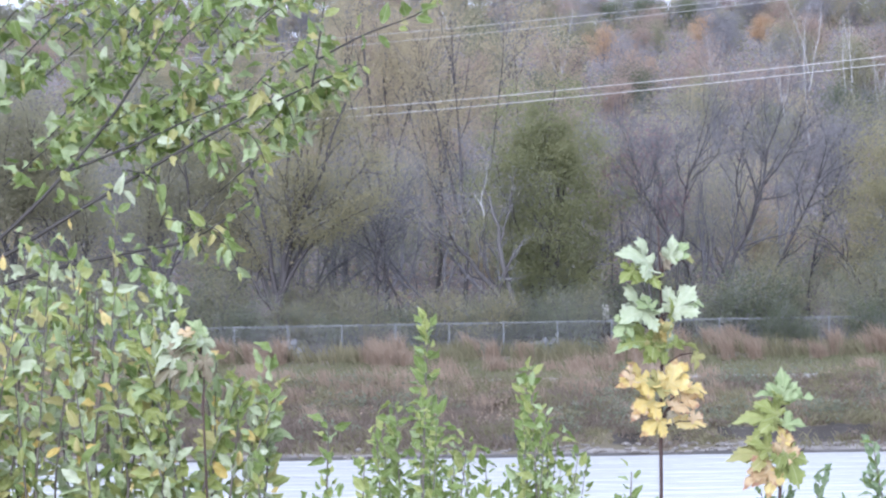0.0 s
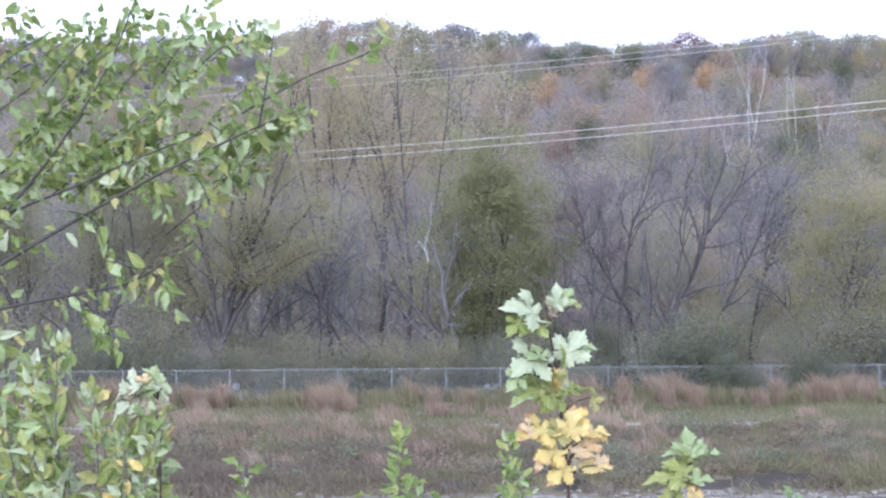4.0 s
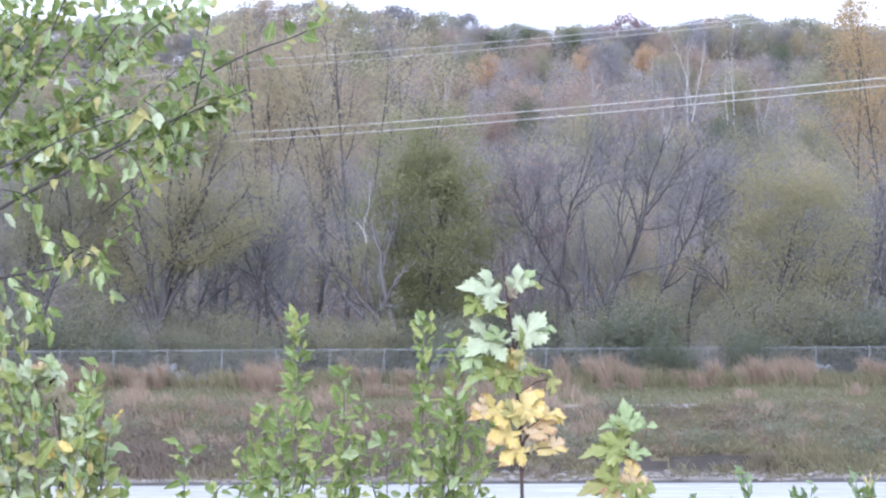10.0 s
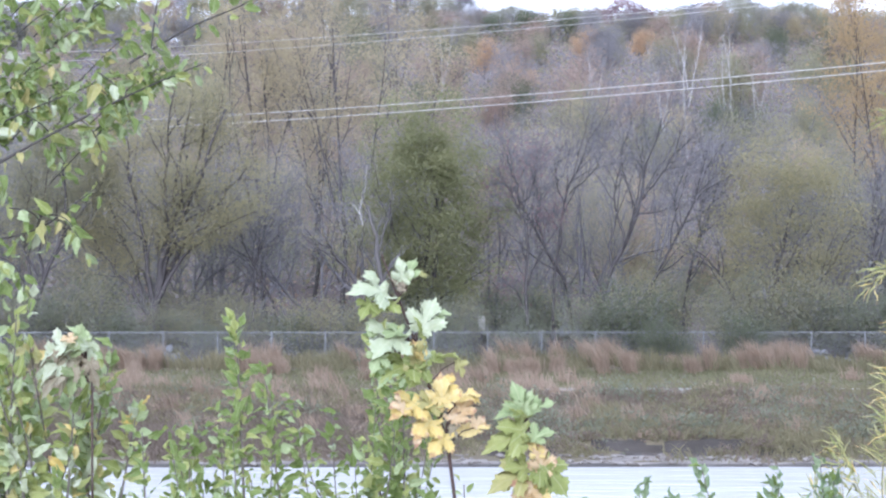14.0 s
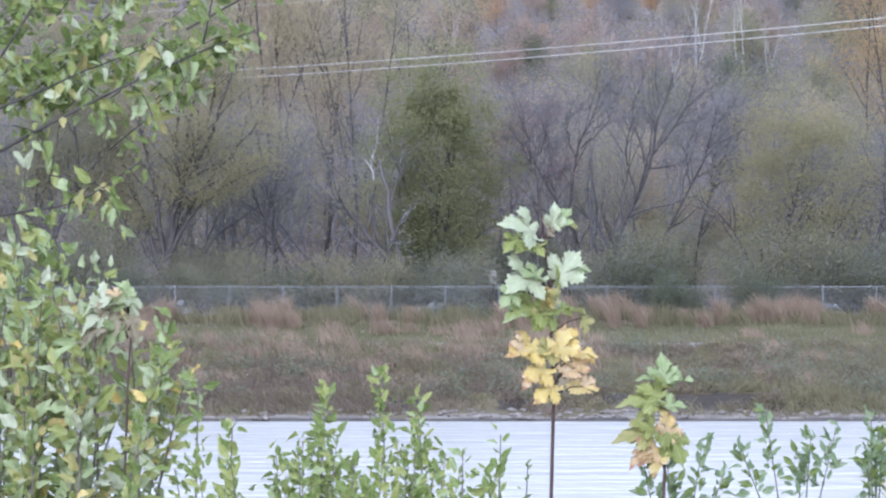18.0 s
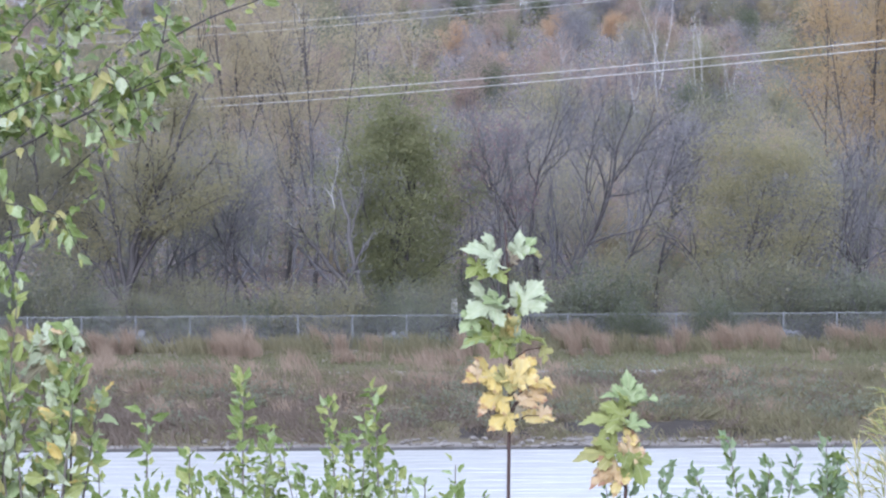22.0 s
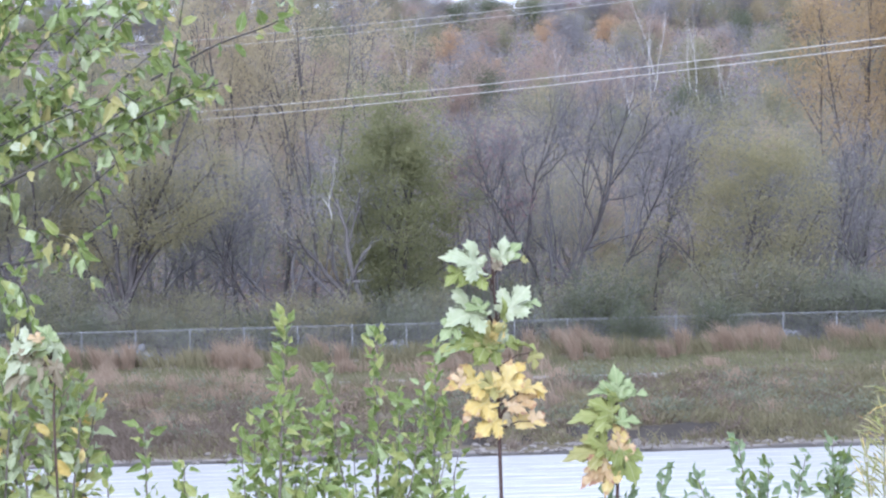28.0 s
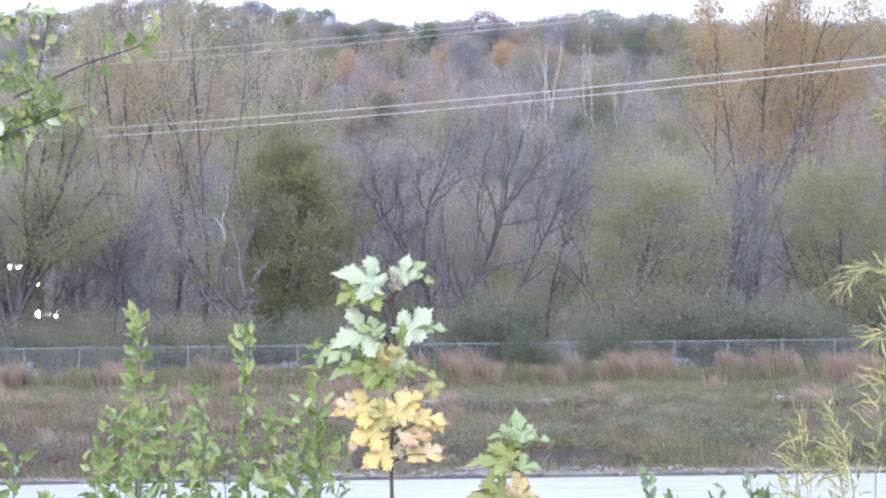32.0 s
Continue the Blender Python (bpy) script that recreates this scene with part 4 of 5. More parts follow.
# plants against the fence
pale_shrub = shrub(L_SHRUB, 1.9, 0.9, 900, "pale grey-green shrub growing before the fence")
set_at(pale_shrub, 4.3, 144.1)
for x, y, s in ((11.9, 144.3, 0.9), (16.0, 144.2, 0.95), (13.0, 144.0, 0.6), (-20.5, 144.2, 0.5), (31.5, 144.3, 0.7)):
    set_at(copy_thing(shrubs[1], Matrix()), x, y, 50 * x, s)


def marker(x, y, top):
    post = new("marker_post")
    g = ground_height(x, y)
    post.location = (x, y, g - 0.2)
    tagged(post, "thin white marker post beyond the fence", "post")
    bm = bmesh.new()
    block(bm, -0.03, -0.03, 0, 0.03, 0.03, top - g, 0.01)
    part("pole", bm, M_DARKBARK, post)
    bm = bmesh.new()
    block(bm, -0.17, -0.05, top - g - 0.5, 0.17, -0.032, top - g + 0.25, 0.01)
    part("plate", bm, M_PATH, post, "blank white plate")


marker(2.75, 151.0, 6.5)


def rubble(x, y, count, seed):
    rs = random.Random(seed)
    pile = new("rubble_pile")
    tagged(pile, "pile of pale grey broken rock behind the fence", "rocks", group="rubble piles")
    bm = bmesh.new()
    bmesh.ops.create_icosphere(bm, subdivisions=1, radius=1)
    for v in bm.verts:
        v.co *= rs.uniform(0.75, 1.2)
    me = bpy.data.meshes.new("rock")
    bm.to_mesh(me)
    bm.free()
    me.materials.append(M_BALLAST)
    g = ground_height(x, y)
    for k in range(count):
        r = 1.6 * math.sqrt(rs.random())
        w = rs.uniform(0, 6.28)
        s = rs.uniform(0.14, 0.34)
        share("rock", me, pile, pose(x + 1.5 * r * math.cos(w), y + 0.5 * r * math.sin(w), g + max(0.05, 0.95 * (1 - r / 1.7)) - 0.1, rs.uniform(0, 360), rs.uniform(0, 360), 0) @ Matrix.Diagonal((s, s * 0.8, s * 0.7, 1)))


rubble(-14.4, 147.2, 46, 1)
rubble(0.2, 147.2, 40, 2)
rubble(20.5, 147.4, 30, 3)


def stones():
    rs = random.Random(8)
    bm = bmesh.new()
    bmesh.ops.create_icosphere(bm, subdivisions=1, radius=1)
    for v in bm.verts:
        v.co *= rs.uniform(0.8, 1.15)
    me = bpy.data.meshes.new("stone")
    bm.to_mesh(me)
    bm.free()
    me.materials.append(M_SHORE)
    heap = new("shore_stones")
    tagged(heap, "pale broken stones along the waterline", "stones")
    for _ in range(220):
        x = rs.gauss(9, 9) if rs.random() < 0.6 else rs.uniform(-30, 40)
        y = rs.uniform(118.2, 120.2)
        s = rs.uniform(0.06, 0.22)
        ob = share("stone", me, heap, pose(x, y, ground_height(x, y) + s * 0.15, 0, 0, rs.uniform(0, 360)) @ Matrix.Diagonal((s * 1.5, s, s * 0.6, 1)))


stones()


# ---- the near saplings ----
LEAF_FORM = {}


def leaf_outline(lobes):
    """Half outline of a leaf, from stalk to tip: (across, along), length 1."""
    if lobes:
        return ((0.03, 0.0), (0.1, -0.07), (0.17, -0.07), (0.26, -0.12), (0.27, -0.04), (0.35, -0.02), (0.3, 0.05), (0.24, 0.12), (0.33, 0.13), (0.38, 0.1), (0.42, 0.18), (0.52, 0.19), (0.51, 0.26), (0.61, 0.32), (0.54, 0.37),
                (0.6, 0.48), (0.49, 0.46), (0.46, 0.54), (0.38, 0.48), (0.31, 0.51), (0.2, 0.41), (0.2, 0.5), (0.27, 0.56), (0.23, 0.62), (0.32, 0.7), (0.24, 0.72), (0.25, 0.81), (0.17, 0.8), (0.14, 0.89), (0.07, 0.88), (0.0, 1.04))
    return ((0.04, 0.0), (0.13, 0.05), (0.16, 0.14), (0.23, 0.2), (0.24, 0.3), (0.28, 0.38), (0.27, 0.48), (0.26, 0.57), (0.21, 0.64), (0.19, 0.74), (0.13, 0.79), (0.08, 0.89), (0.0, 1.0))


def leaf_mesh(name, mat, lobes, fold, droop, curl, width=1.0):
    """A thin leaf in rings round its heart, folded along the midrib, drooping and wavy."""
    half = leaf_outline(lobes)
    rim = [(x * width, y) for x, y in half] + [(-x * width, y) for x, y in half[-2::-1]]
    heart = (0.0, 0.22 if lobes else 0.4)
    verts, faces = [], []

    def bent(x, y):
        z = abs(x) * fold - droop * y * abs(y) + curl * x * math.sin(4 * y) + 0.035 * math.sin(13 * y + 9 * x) + 0.03 * math.sin(21 * x - 8 * y + 1)
        if lobes:
            z += 0.05 * math.cos(3.2 * math.atan2(x, y - 0.05)) - 0.35 * droop * x * x
        return (x, y, z)

    rings = (0.36, 0.7, 1.0) if lobes else (0.55, 1.0)
    verts.append(bent(*heart))
    n = len(rim)
    for w in rings:
        verts += [bent(heart[0] + (x - heart[0]) * w, heart[1] + (y - heart[1]) * w) for x, y in rim]
    for i in range(n):
        j = (i + 1) % n
        faces.append((0, 1 + j, 1 + i))
        for r in range(len(rings) - 1):
            p, q = 1 + r * n, 1 + (r + 1) * n
            faces.append((p + i, p + j, q + j, q + i))
    me = bpy.data.meshes.new(name)
    me.from_pydata(verts, [], faces)
    me.materials.append(mat)
    me.shade_smooth()
    flat = me.uv_layers.new(name="leaf").data
    for loop in me.loops:
        flat[loop.index].uv = verts[loop.vertex_index][:2]
    LEAF_FORM[me.name] = (np.array(verts), faces, mat)
    return me


def foliage(leaves, parent):
    """Many leaves of one shoot as one mesh: (leaf mesh, pose) pairs."""
    verts, faces, flat, slots, mats = [], [], [], [], []
    for form, m in leaves:
        v, f, mat = LEAF_FORM[form.name]
        if mat not in mats:
            mats.append(mat)
        base = len(verts)
        turn = np.array(m)
        verts += (v @ turn[:3, :3].T + turn[:3, 3]).tolist()
        for face in f:
            faces.append(tuple(base + i for i in face))
            flat += [v[i][k] for i in face for k in (0, 1)]
            slots.append(mats.index(mat))
    me = bpy.data.meshes.new("foliage")
    me.from_pydata(verts, [], faces)
    for mat in mats:
        me.materials.append(mat)
    me.polygons.foreach_set("material_index", slots)
    me.uv_layers.new(name="leaf").data.foreach_set("uv", flat)
    me.shade_smooth()
    ob = new("foliage", me)
    ob.parent = parent
    return tagged(ob, kind="stuff")


def near_leaf(name, stops, glow=0.4, dry=None, dry_from=0.52):
    """A leaf seen close: blotched, with pale veins and, where given, tips and spots gone dry."""
    m = leafy(name, stops, spread=0.5, scale=5, rough=0.5, pick="both", glow=glow)
    n, l = m.node_tree.nodes, m.node_tree.links
    bsdf = n["Principled BSDF"]
    colour = bsdf.inputs["Base Color"].links[0].from_socket
    ends = [k.to_socket for k in colour.links]
    co = n.new("ShaderNodeTexCoord")
    axes = n.new("ShaderNodeSeparateXYZ")
    l.new(co.outputs["UV"], axes.inputs[0])

    def calc(kind, a, b=None):
        q = n.new("ShaderNodeMath")
        q.operation = kind
        for i, v in enumerate((a, b)):
            if v is None:
                continue
            if isinstance(v, (int, float)):
                q.inputs[i].default_value = v
            else:
                l.new(v, q.inputs[i])
        return q.outputs[0]

    across, along = calc("ABSOLUTE", axes.outputs[0]), calc("SUBTRACT", axes.outputs[1], 0.03)
    vein = None
    for w in (0, 50, 88):
        d = calc("ABSOLUTE", calc("SUBTRACT", calc("MULTIPLY", across, math.cos(radians(w))), calc("MULTIPLY", along, math.sin(radians(w)))))
        vein = d if vein is None else calc("MINIMUM", vein, d)
    line = n.new("ShaderNodeMapRange")
    line.inputs["From Min"].default_value, line.inputs["From Max"].default_value = 0.022, 0.004
    line.inputs["To Max"].default_value = 0.3
    l.new(vein, line.inputs["Value"])
    mix = n.new("ShaderNodeMixRGB")
    mix.inputs[2].default_value = (0.62, 0.6, 0.4, 1)
    l.new(line.outputs["Result"], mix.inputs[0])
    l.new(colour, mix.inputs[1])
    out = mix.outputs[0]
    if dry:
        reach = calc("SQRT", calc("ADD", calc("MULTIPLY", across, across), calc("POWER", calc("SUBTRACT", axes.outputs[1], 0.28), 2.0)))
        blot = n.new("ShaderNodeTexNoise")
        blot.inputs["Scale"].default_value, blot.inputs["Detail"].default_value = 4.5, 3
        l.new(co.outputs["UV"], blot.inputs["Vector"])
        edge = n.new("ShaderNodeMapRange")
        edge.inputs["From Min"].default_value, edge.inputs["From Max"].default_value = dry_from, dry_from + 0.16
        l.new(calc("ADD", reach, calc("MULTIPLY", calc("SUBTRACT", blot.outputs["Fac"], 0.5), 0.75)), edge.inputs["Value"])
        mix2 = n.new("ShaderNodeMixRGB")
        mix2.inputs[2].default_value = (*dry, 1)
        l.new(edge.outputs["Result"], mix2.inputs[0])
        l.new(out, mix2.inputs[1])
        out = mix2.outputs[0]
    for e in ends:
        l.new(out, e)
    return m


N_PALE = near_leaf("pale_leaf_underside", [(0.28, 0.33, 0.17), (0.41, 0.45, 0.285), (0.54, 0.56, 0.42)], 0.25)
N_LIME = near_leaf("lime_green_leaf", [(0.22, 0.265, 0.075), (0.32, 0.355, 0.115), (0.43, 0.445, 0.18)])
N_YELLOW = near_leaf("yellow_autumn_leaf", [(0.6, 0.44, 0.11), (0.73, 0.575, 0.21), (0.8, 0.69, 0.37)], dry=(0.47, 0.28, 0.14), dry_from=0.5)
N_PEACH = near_leaf("peach_brown_leaf", [(0.6, 0.42, 0.2), (0.7, 0.54, 0.34), (0.76, 0.64, 0.46)], dry=(0.42, 0.24, 0.15), dry_from=0.44)
N_DUSK = near_leaf("dusky_withered_leaf", [(0.25, 0.2, 0.14), (0.37, 0.31, 0.22), (0.45, 0.42, 0.3)])
N_GREEN = near_leaf("fresh_green_leaf", [(0.115, 0.16, 0.042), (0.19, 0.25, 0.072), (0.285, 0.345, 0.125)])
N_SAGE = near_leaf("sage_leaf_underside", [(0.22, 0.285, 0.12), (0.32, 0.385, 0.185), (0.43, 0.485, 0.28)], 0.3)
N_STRAW = near_leaf("straw_green_leaf", [(0.26, 0.28, 0.08), (0.37, 0.36, 0.13), (0.46, 0.42, 0.2)])
N_STRAWY = near_leaf("yellowing_oval_leaf", [(0.32, 0.33, 0.12), (0.43, 0.4, 0.16), (0.5, 0.42, 0.19)])
N_BLUE = near_leaf("blue_green_weed_leaf", [(0.13, 0.19, 0.095), (0.21, 0.28, 0.145), (0.33, 0.39, 0.24)])
N_STEM = material("reddish_brown_stem", [(0.055, 0.038, 0.034), (0.11, 0.07, 0.06)], scale=6, fine=60)
N_DARKTWIG = material("dark_grey_elm_bark", [(0.045, 0.04, 0.036), (0.09, 0.08, 0.072)], scale=6, fine=60)
N_STRAWSTEM = material("straw_coloured_stem", [(0.2, 0.19, 0.08), (0.32, 0.28, 0.13)], scale=6, fine=60)
N_TWIG = material("grey_brown_twig", [(0.11, 0.095, 0.08), (0.2, 0.175, 0.15)], scale=6, fine=60)

MAPLE = {m.name: [leaf_mesh("maple_leaf", m, True, f, d, c, w) for f, d, c, w in ((0.3, 0.35, 0.25, 0.95), (0.6, 0.5, -0.3, 0.9), (0.42, 0.15, 0.4, 1.0))] for m in (N_PALE, N_LIME, N_YELLOW, N_PEACH, N_SAGE, N_STRAWY, N_DUSK)}
OVAL = {m.name: [leaf_mesh("oval_leaf", m, False, f, d, c, w) for f, d, c, w in ((0.4, 0.35, 0.25, 0.85), (0.9, 0.6, -0.35, 0.85), (0.6, -0.15, 0.5, 0.95))] for m in (N_PALE, N_LIME, N_STRAWY, N_GREEN, N_SAGE, N_YELLOW, N_BLUE)}
SLIM = {m.name: [leaf_mesh("slim_leaf", m, False, f, d, c, w) for f, d, c, w in ((0.2, 0.25, 0.1, 0.13), (0.5, 0.6, -0.2, 0.15))] for m in (N_STRAW, N_LIME, N_BLUE, N_YELLOW, N_SAGE)}


def aim(p, along, facing, size):
    """Pose of a leaf whose stalk is at p, pointing along, with its face turned to facing."""
    y = Vector(along).normalized()
    z = Vector(facing)
    z = (z - y * z.dot(y)).normalized()
    x = y.cross(z)
    m = Matrix((x, y, z)).transposed().to_4x4()
    return Matrix.Translation(p) @ m @ Matrix.Diagonal((size, size, size, 1))


def stalk(name, pts, r0, r1, mat, parent, at):
    v, f = [], []
    n = len(pts)
    tube(v, f, [Vector(p) - Vector(at) for p in pts], [r0 + (r1 - r0) * i / (n - 1) for i in range(n)], 6)
    return mesh_object(name, v, f, mat, parent, at=at, smooth=True)


SWAYING = []  # (part or thing, rest pose, lean share, flutter, phase)


def sapling(name, label, category, x, y, group=""):
    s = new(name)
    s.location = (x, y, ground_height(x, y))
    return tagged(s, label, category, group)


def shoot(thing, pts, r0, r1, bark, count, size, mats, pool, rs, name="shoot", start=0.1, spread=65.0, flutter=1.0, face=(0, -1, 0.35), steps=10, hang=0.0, joined=False):
    """A stem of the thing, in world points, with leaves along it as its own pieces."""
    base = Vector(thing.location)
    line = [q - base for q in spline(pts, steps)]
    ob = stalk(name, line, r0, r1, bark, thing, line[0])
    SWAYING.append((ob, Matrix.Translation(line[0]), 0.0, flutter, rs.uniform(0, 6.28)))
    bunch = []
    for k in range(count):
        u = start + (1 - start) * (k + rs.uniform(0, 0.9)) / count
        i = min(steps - 1, int(u * steps))
        q = line[i].lerp(line[i + 1], u * steps - i) - line[0]
        axis = (line[i + 1] - line[i]).normalized()
        turn = k * 137.5 + rs.uniform(-40, 40)
        side = Matrix.Rotation(radians(turn), 3, axis) @ axis.orthogonal().normalized()
        a = radians(spread * rs.uniform(0.6, 1.3) * (1.1 - 0.6 * u))
        along = axis * math.cos(a) + side * math.sin(a) + Vector((-0.12, 0, -hang))
        f = Vector(face) + Vector((rs.gauss(0, 0.8), rs.gauss(0, 0.5), rs.gauss(0, 0.8)))
        me = rs.choice(pool[rs.choice(mats).name])
        bunch.append((me, aim(q + along.normalized() * rs.uniform(0.004, 0.026), along + Vector((rs.gauss(-0.1, 0.38), 0, rs.gauss(0, 0.38))), f, size * rs.uniform(0.5, 1.25) * (1.1 - 0.3 * u))))
    if joined:
        foliage(bunch, ob)
    else:
        for me, m in bunch:
            share("leaf", me, ob, m)
    return ob


# the tall maple sapling: pale leaves above, yellow below
def maple(x, y, split, leaf_rows, label, top, name="maple_sapling", pool=None, stout=1.0):
    thing = sapling(name, label, "sapling", x, y)
    g = ground_height(x, y)
    stalk("stem", [Vector((0, 0, 0)), Vector((0.01, 0, (split - g) * 0.5)), Vector((0, 0, split - g + 0.005))], 0.006 * stout, 0.0038 * stout, N_STEM, thing, Vector((0, 0, 0)))
    pivot = Vector((0, 0, split - g))
    leader = stalk("leader", [pivot + Vector((0, 0, -0.01)), pivot + Vector((0.008, 0, (top - split) * 0.5)), pivot + Vector((0.0, 0, top - split))], 0.0038 * stout, 0.0018 * stout, N_STEM, thing, pivot)
    for dx, dz, length, turn, mat, kind, face in leaf_rows:
        # leaf centre relative to the leader, length in metres, way in degrees from straight up (clockwise)
        w = radians(turn)
        along = Vector((math.sin(w), -0.25, math.cos(w)))
        length *= 0.62 if pool else 0.76
        if abs(turn) > 60:
            face = (face[0], face[1], face[2] + 0.4)
        centre = Vector((dx, -0.02, dz - split))
        start = centre - along.normalized() * length * 0.45
        share("leaf", (pool or MAPLE)[mat.name][kind], leader, aim(start, along, Vector(face) + Vector((0.35 * math.sin(41 * dz + 90 * dx), 0.0, 0.2)), length))
        v, f = [], []
        root = Vector((0.0, 0, min(top - split - 0.01, max(0.0, start.z - 0.03))))
        tube(v, f, [root, root.lerp(start, 0.6) + Vector((0, 0, 0.008)), start], [0.002, 0.0015, 0.0012], 5)
        mesh_object("leaf_stalk", v, f, N_STEM, leader)
    return thing, leader


TALL_ROWS = (
    (-0.063, 6.122, 0.128, -62, N_PALE, 0, (0.35, -1, 0.25)),
    (-0.054, 6.078, 0.096, -100, N_LIME, 2, (0.2, -0.7, 0.7)),
    (-0.092, 6.088, 0.068, -110, N_LIME, 0, (0.1, -0.8, 0.6)),
    (0.022, 6.139, 0.071, 10, N_PALE, 1, (-0.5, -1, 0.1)),
    (0.044, 6.138, 0.066, 30, N_SAGE, 1, (-0.8, -0.9, 0.1)),
    (0.074, 6.116, 0.027, 85, N_STRAWY, 1, (0, -1, 0.4)),
    (0.003, 6.113, 0.046, -10, N_DUSK, 1, (0.3, -1, 0)),
    (0.047, 6.029, 0.109, 42, N_PALE, 2, (-0.2, -1, 0.35)),
    (0.079, 6.024, 0.073, 80, N_SAGE, 0, (0.2, -0.9, 0.5)),
    (0.019, 6.010, 0.057, 20, N_LIME, 1, (0.5, -1, 0.1)),
    (-0.074, 6.001, 0.128, -104, N_PALE, 2, (0.1, -0.8, 0.55)),
    (-0.047, 6.019, 0.075, -70, N_SAGE, 1, (0.3, -1, 0.2)),
    (-0.111, 5.973, 0.068, -120, N_SAGE, 0, (0.2, -0.9, 0.5)),
    (-0.063, 5.944, 0.128, -82, N_LIME, 0, (0.15, -0.85, 0.5)),
    (-0.029, 5.962, 0.098, -30, N_STRAWY, 2, (0.2, -1, 0.2)),
    (-0.031, 5.921, 0.096, -128, N_LIME, 2, (0.3, -1, 0.3)),
    (-0.099, 5.936, 0.066, -95, N_SAGE, 1, (0.2, -0.9, 0.5)),
    (0.011, 5.942, 0.075, 178, N_PALE, 1, (0.95, -0.6, 0)),
    (-0.003, 5.964, 0.057, 8, N_YELLOW, 1, (0.4, -1, 0)),
    (0.063, 5.930, 0.075, 105, N_LIME, 2, (0.1, -0.6, 0.8)),
    (0.083, 5.898, 0.052, 165, N_STRAWY, 1, (0.5, -1, 0.2)),
    (0.040, 5.936, 0.048, 70, N_LIME, 1, (0, -1, 0.4)),
    (-0.074, 5.859, 0.119, -80, N_YELLOW, 0, (0.15, -0.8, 0.55)),
    (-0.099, 5.866, 0.062, -72, N_PEACH, 2, (0.2, -1, 0.3)),
    (-0.031, 5.845, 0.080, -78, N_STRAWY, 2, (0.2, -0.9, 0.5)),
    (0.017, 5.866, 0.094, 12, N_YELLOW, 2, (-0.25, -1, 0.15)),
    (0.040, 5.878, 0.064, 40, N_YELLOW, 0, (-0.4, -1, 0.1)),
    (0.003, 5.841, 0.059, -160, N_YELLOW, 1, (0.2, -1, 0.1)),
    (0.074, 5.841, 0.096, 84, N_YELLOW, 0, (-0.1, -0.9, 0.5)),
    (0.092, 5.825, 0.048, 115, N_YELLOW, 1, (0.2, -1, 0.2)),
    (-0.054, 5.805, 0.096, -108, N_YELLOW, 2, (0.2, -1, 0.3)),
    (-0.074, 5.791, 0.052, -125, N_PEACH, 1, (0.3, -1, 0.2)),
    (0.047, 5.805, 0.089, 76, N_PEACH, 0, (0.1, -1, 0.4)),
    (0.065, 5.821, 0.059, 50, N_PEACH, 2, (0.2, -1, 0.1)),
    (0.029, 5.793, 0.046, 120, N_PEACH, 1, (0.2, -1, 0.1)),
    (-0.031, 5.764, 0.089, -118, N_YELLOW, 0, (0.2, -1, 0.2)),
    (0.067, 5.761, 0.096, 84, N_YELLOW, 2, (0.0, -0.9, 0.45)),
    (0.083, 5.775, 0.052, 60, N_PEACH, 1, (0.2, -1, 0.2)),
    (0.013, 5.773, 0.041, 150, N_DUSK, 1, (0.3, -1, 0)))
MAPLE_X = 0.184
TALL, TALL_LEADER = maple(MAPLE_X, 6.0, 5.75, TALL_ROWS, "tall maple sapling, pale leaves above and yellow ones below", 6.19)
SMALL_ROWS = (
    (0.005, 5.860, 0.096, 6, N_SAGE, 0, (0.1, -1, 0.2)),
    (-0.006, 5.841, 0.071, -20, N_LIME, 1, (0.3, -1, 0.2)),
    (0.018, 5.850, 0.066, 24, N_SAGE, 1, (-0.5, -1, 0.1)),
    (0.045, 5.831, 0.081, 80, N_SAGE, 2, (0, -0.9, 0.5)),
    (-0.026, 5.841, 0.069, -70, N_SAGE, 1, (0.2, -1, 0.3)),
    (-0.050, 5.787, 0.127, -82, N_LIME, 0, (0.1, -0.85, 0.5)),
    (-0.028, 5.805, 0.086, -60, N_LIME, 2, (0.2, -1, 0.3)),
    (0.027, 5.776, 0.071, 75, N_SAGE, 1, (-0.2, -1, 0.3)),
    (-0.036, 5.761, 0.086, -115, N_LIME, 1, (0.2, -1, 0.4)),
    (-0.067, 5.704, 0.123, -88, N_STRAWY, 0, (0.1, -0.9, 0.4)),
    (-0.043, 5.720, 0.078, -70, N_LIME, 2, (0.2, -1, 0.3)),
    (0.011, 5.724, 0.091, 14, N_PEACH, 1, (0.3, -1, 0.1)),
    (0.004, 5.746, 0.056, -8, N_YELLOW, 1, (0.4, -1, 0)),
    (0.026, 5.681, 0.123, 150, N_LIME, 0, (0.05, -1, 0.2)),
    (0.006, 5.676, 0.091, -170, N_LIME, 2, (0.1, -1, 0.2)),
    (-0.038, 5.657, 0.091, -135, N_PEACH, 2, (0.1, -1, 0.3)),
    (-0.060, 5.650, 0.069, -120, N_PEACH, 1, (0.2, -1, 0.3)),
    (-0.018, 5.639, 0.074, -150, N_YELLOW, 1, (0.1, -1, 0.2)),)
SMALL, SMALL_LEADER = maple(0.425, 6.0, 5.62, SMALL_ROWS, "short maple sapling with green, yellow and peach leaves", 5.9)
WITHERED = {m.name: [leaf_mesh("withered_leaf", m, True, f, d, c, w) for f, d, c, w in ((0.8, 0.8, 0.7, 0.8), (1.1, 1.0, -0.6, 0.75), (0.9, 0.6, 0.9, 0.7))] for m in (N_PALE, N_SAGE, N_DUSK, N_PEACH)}
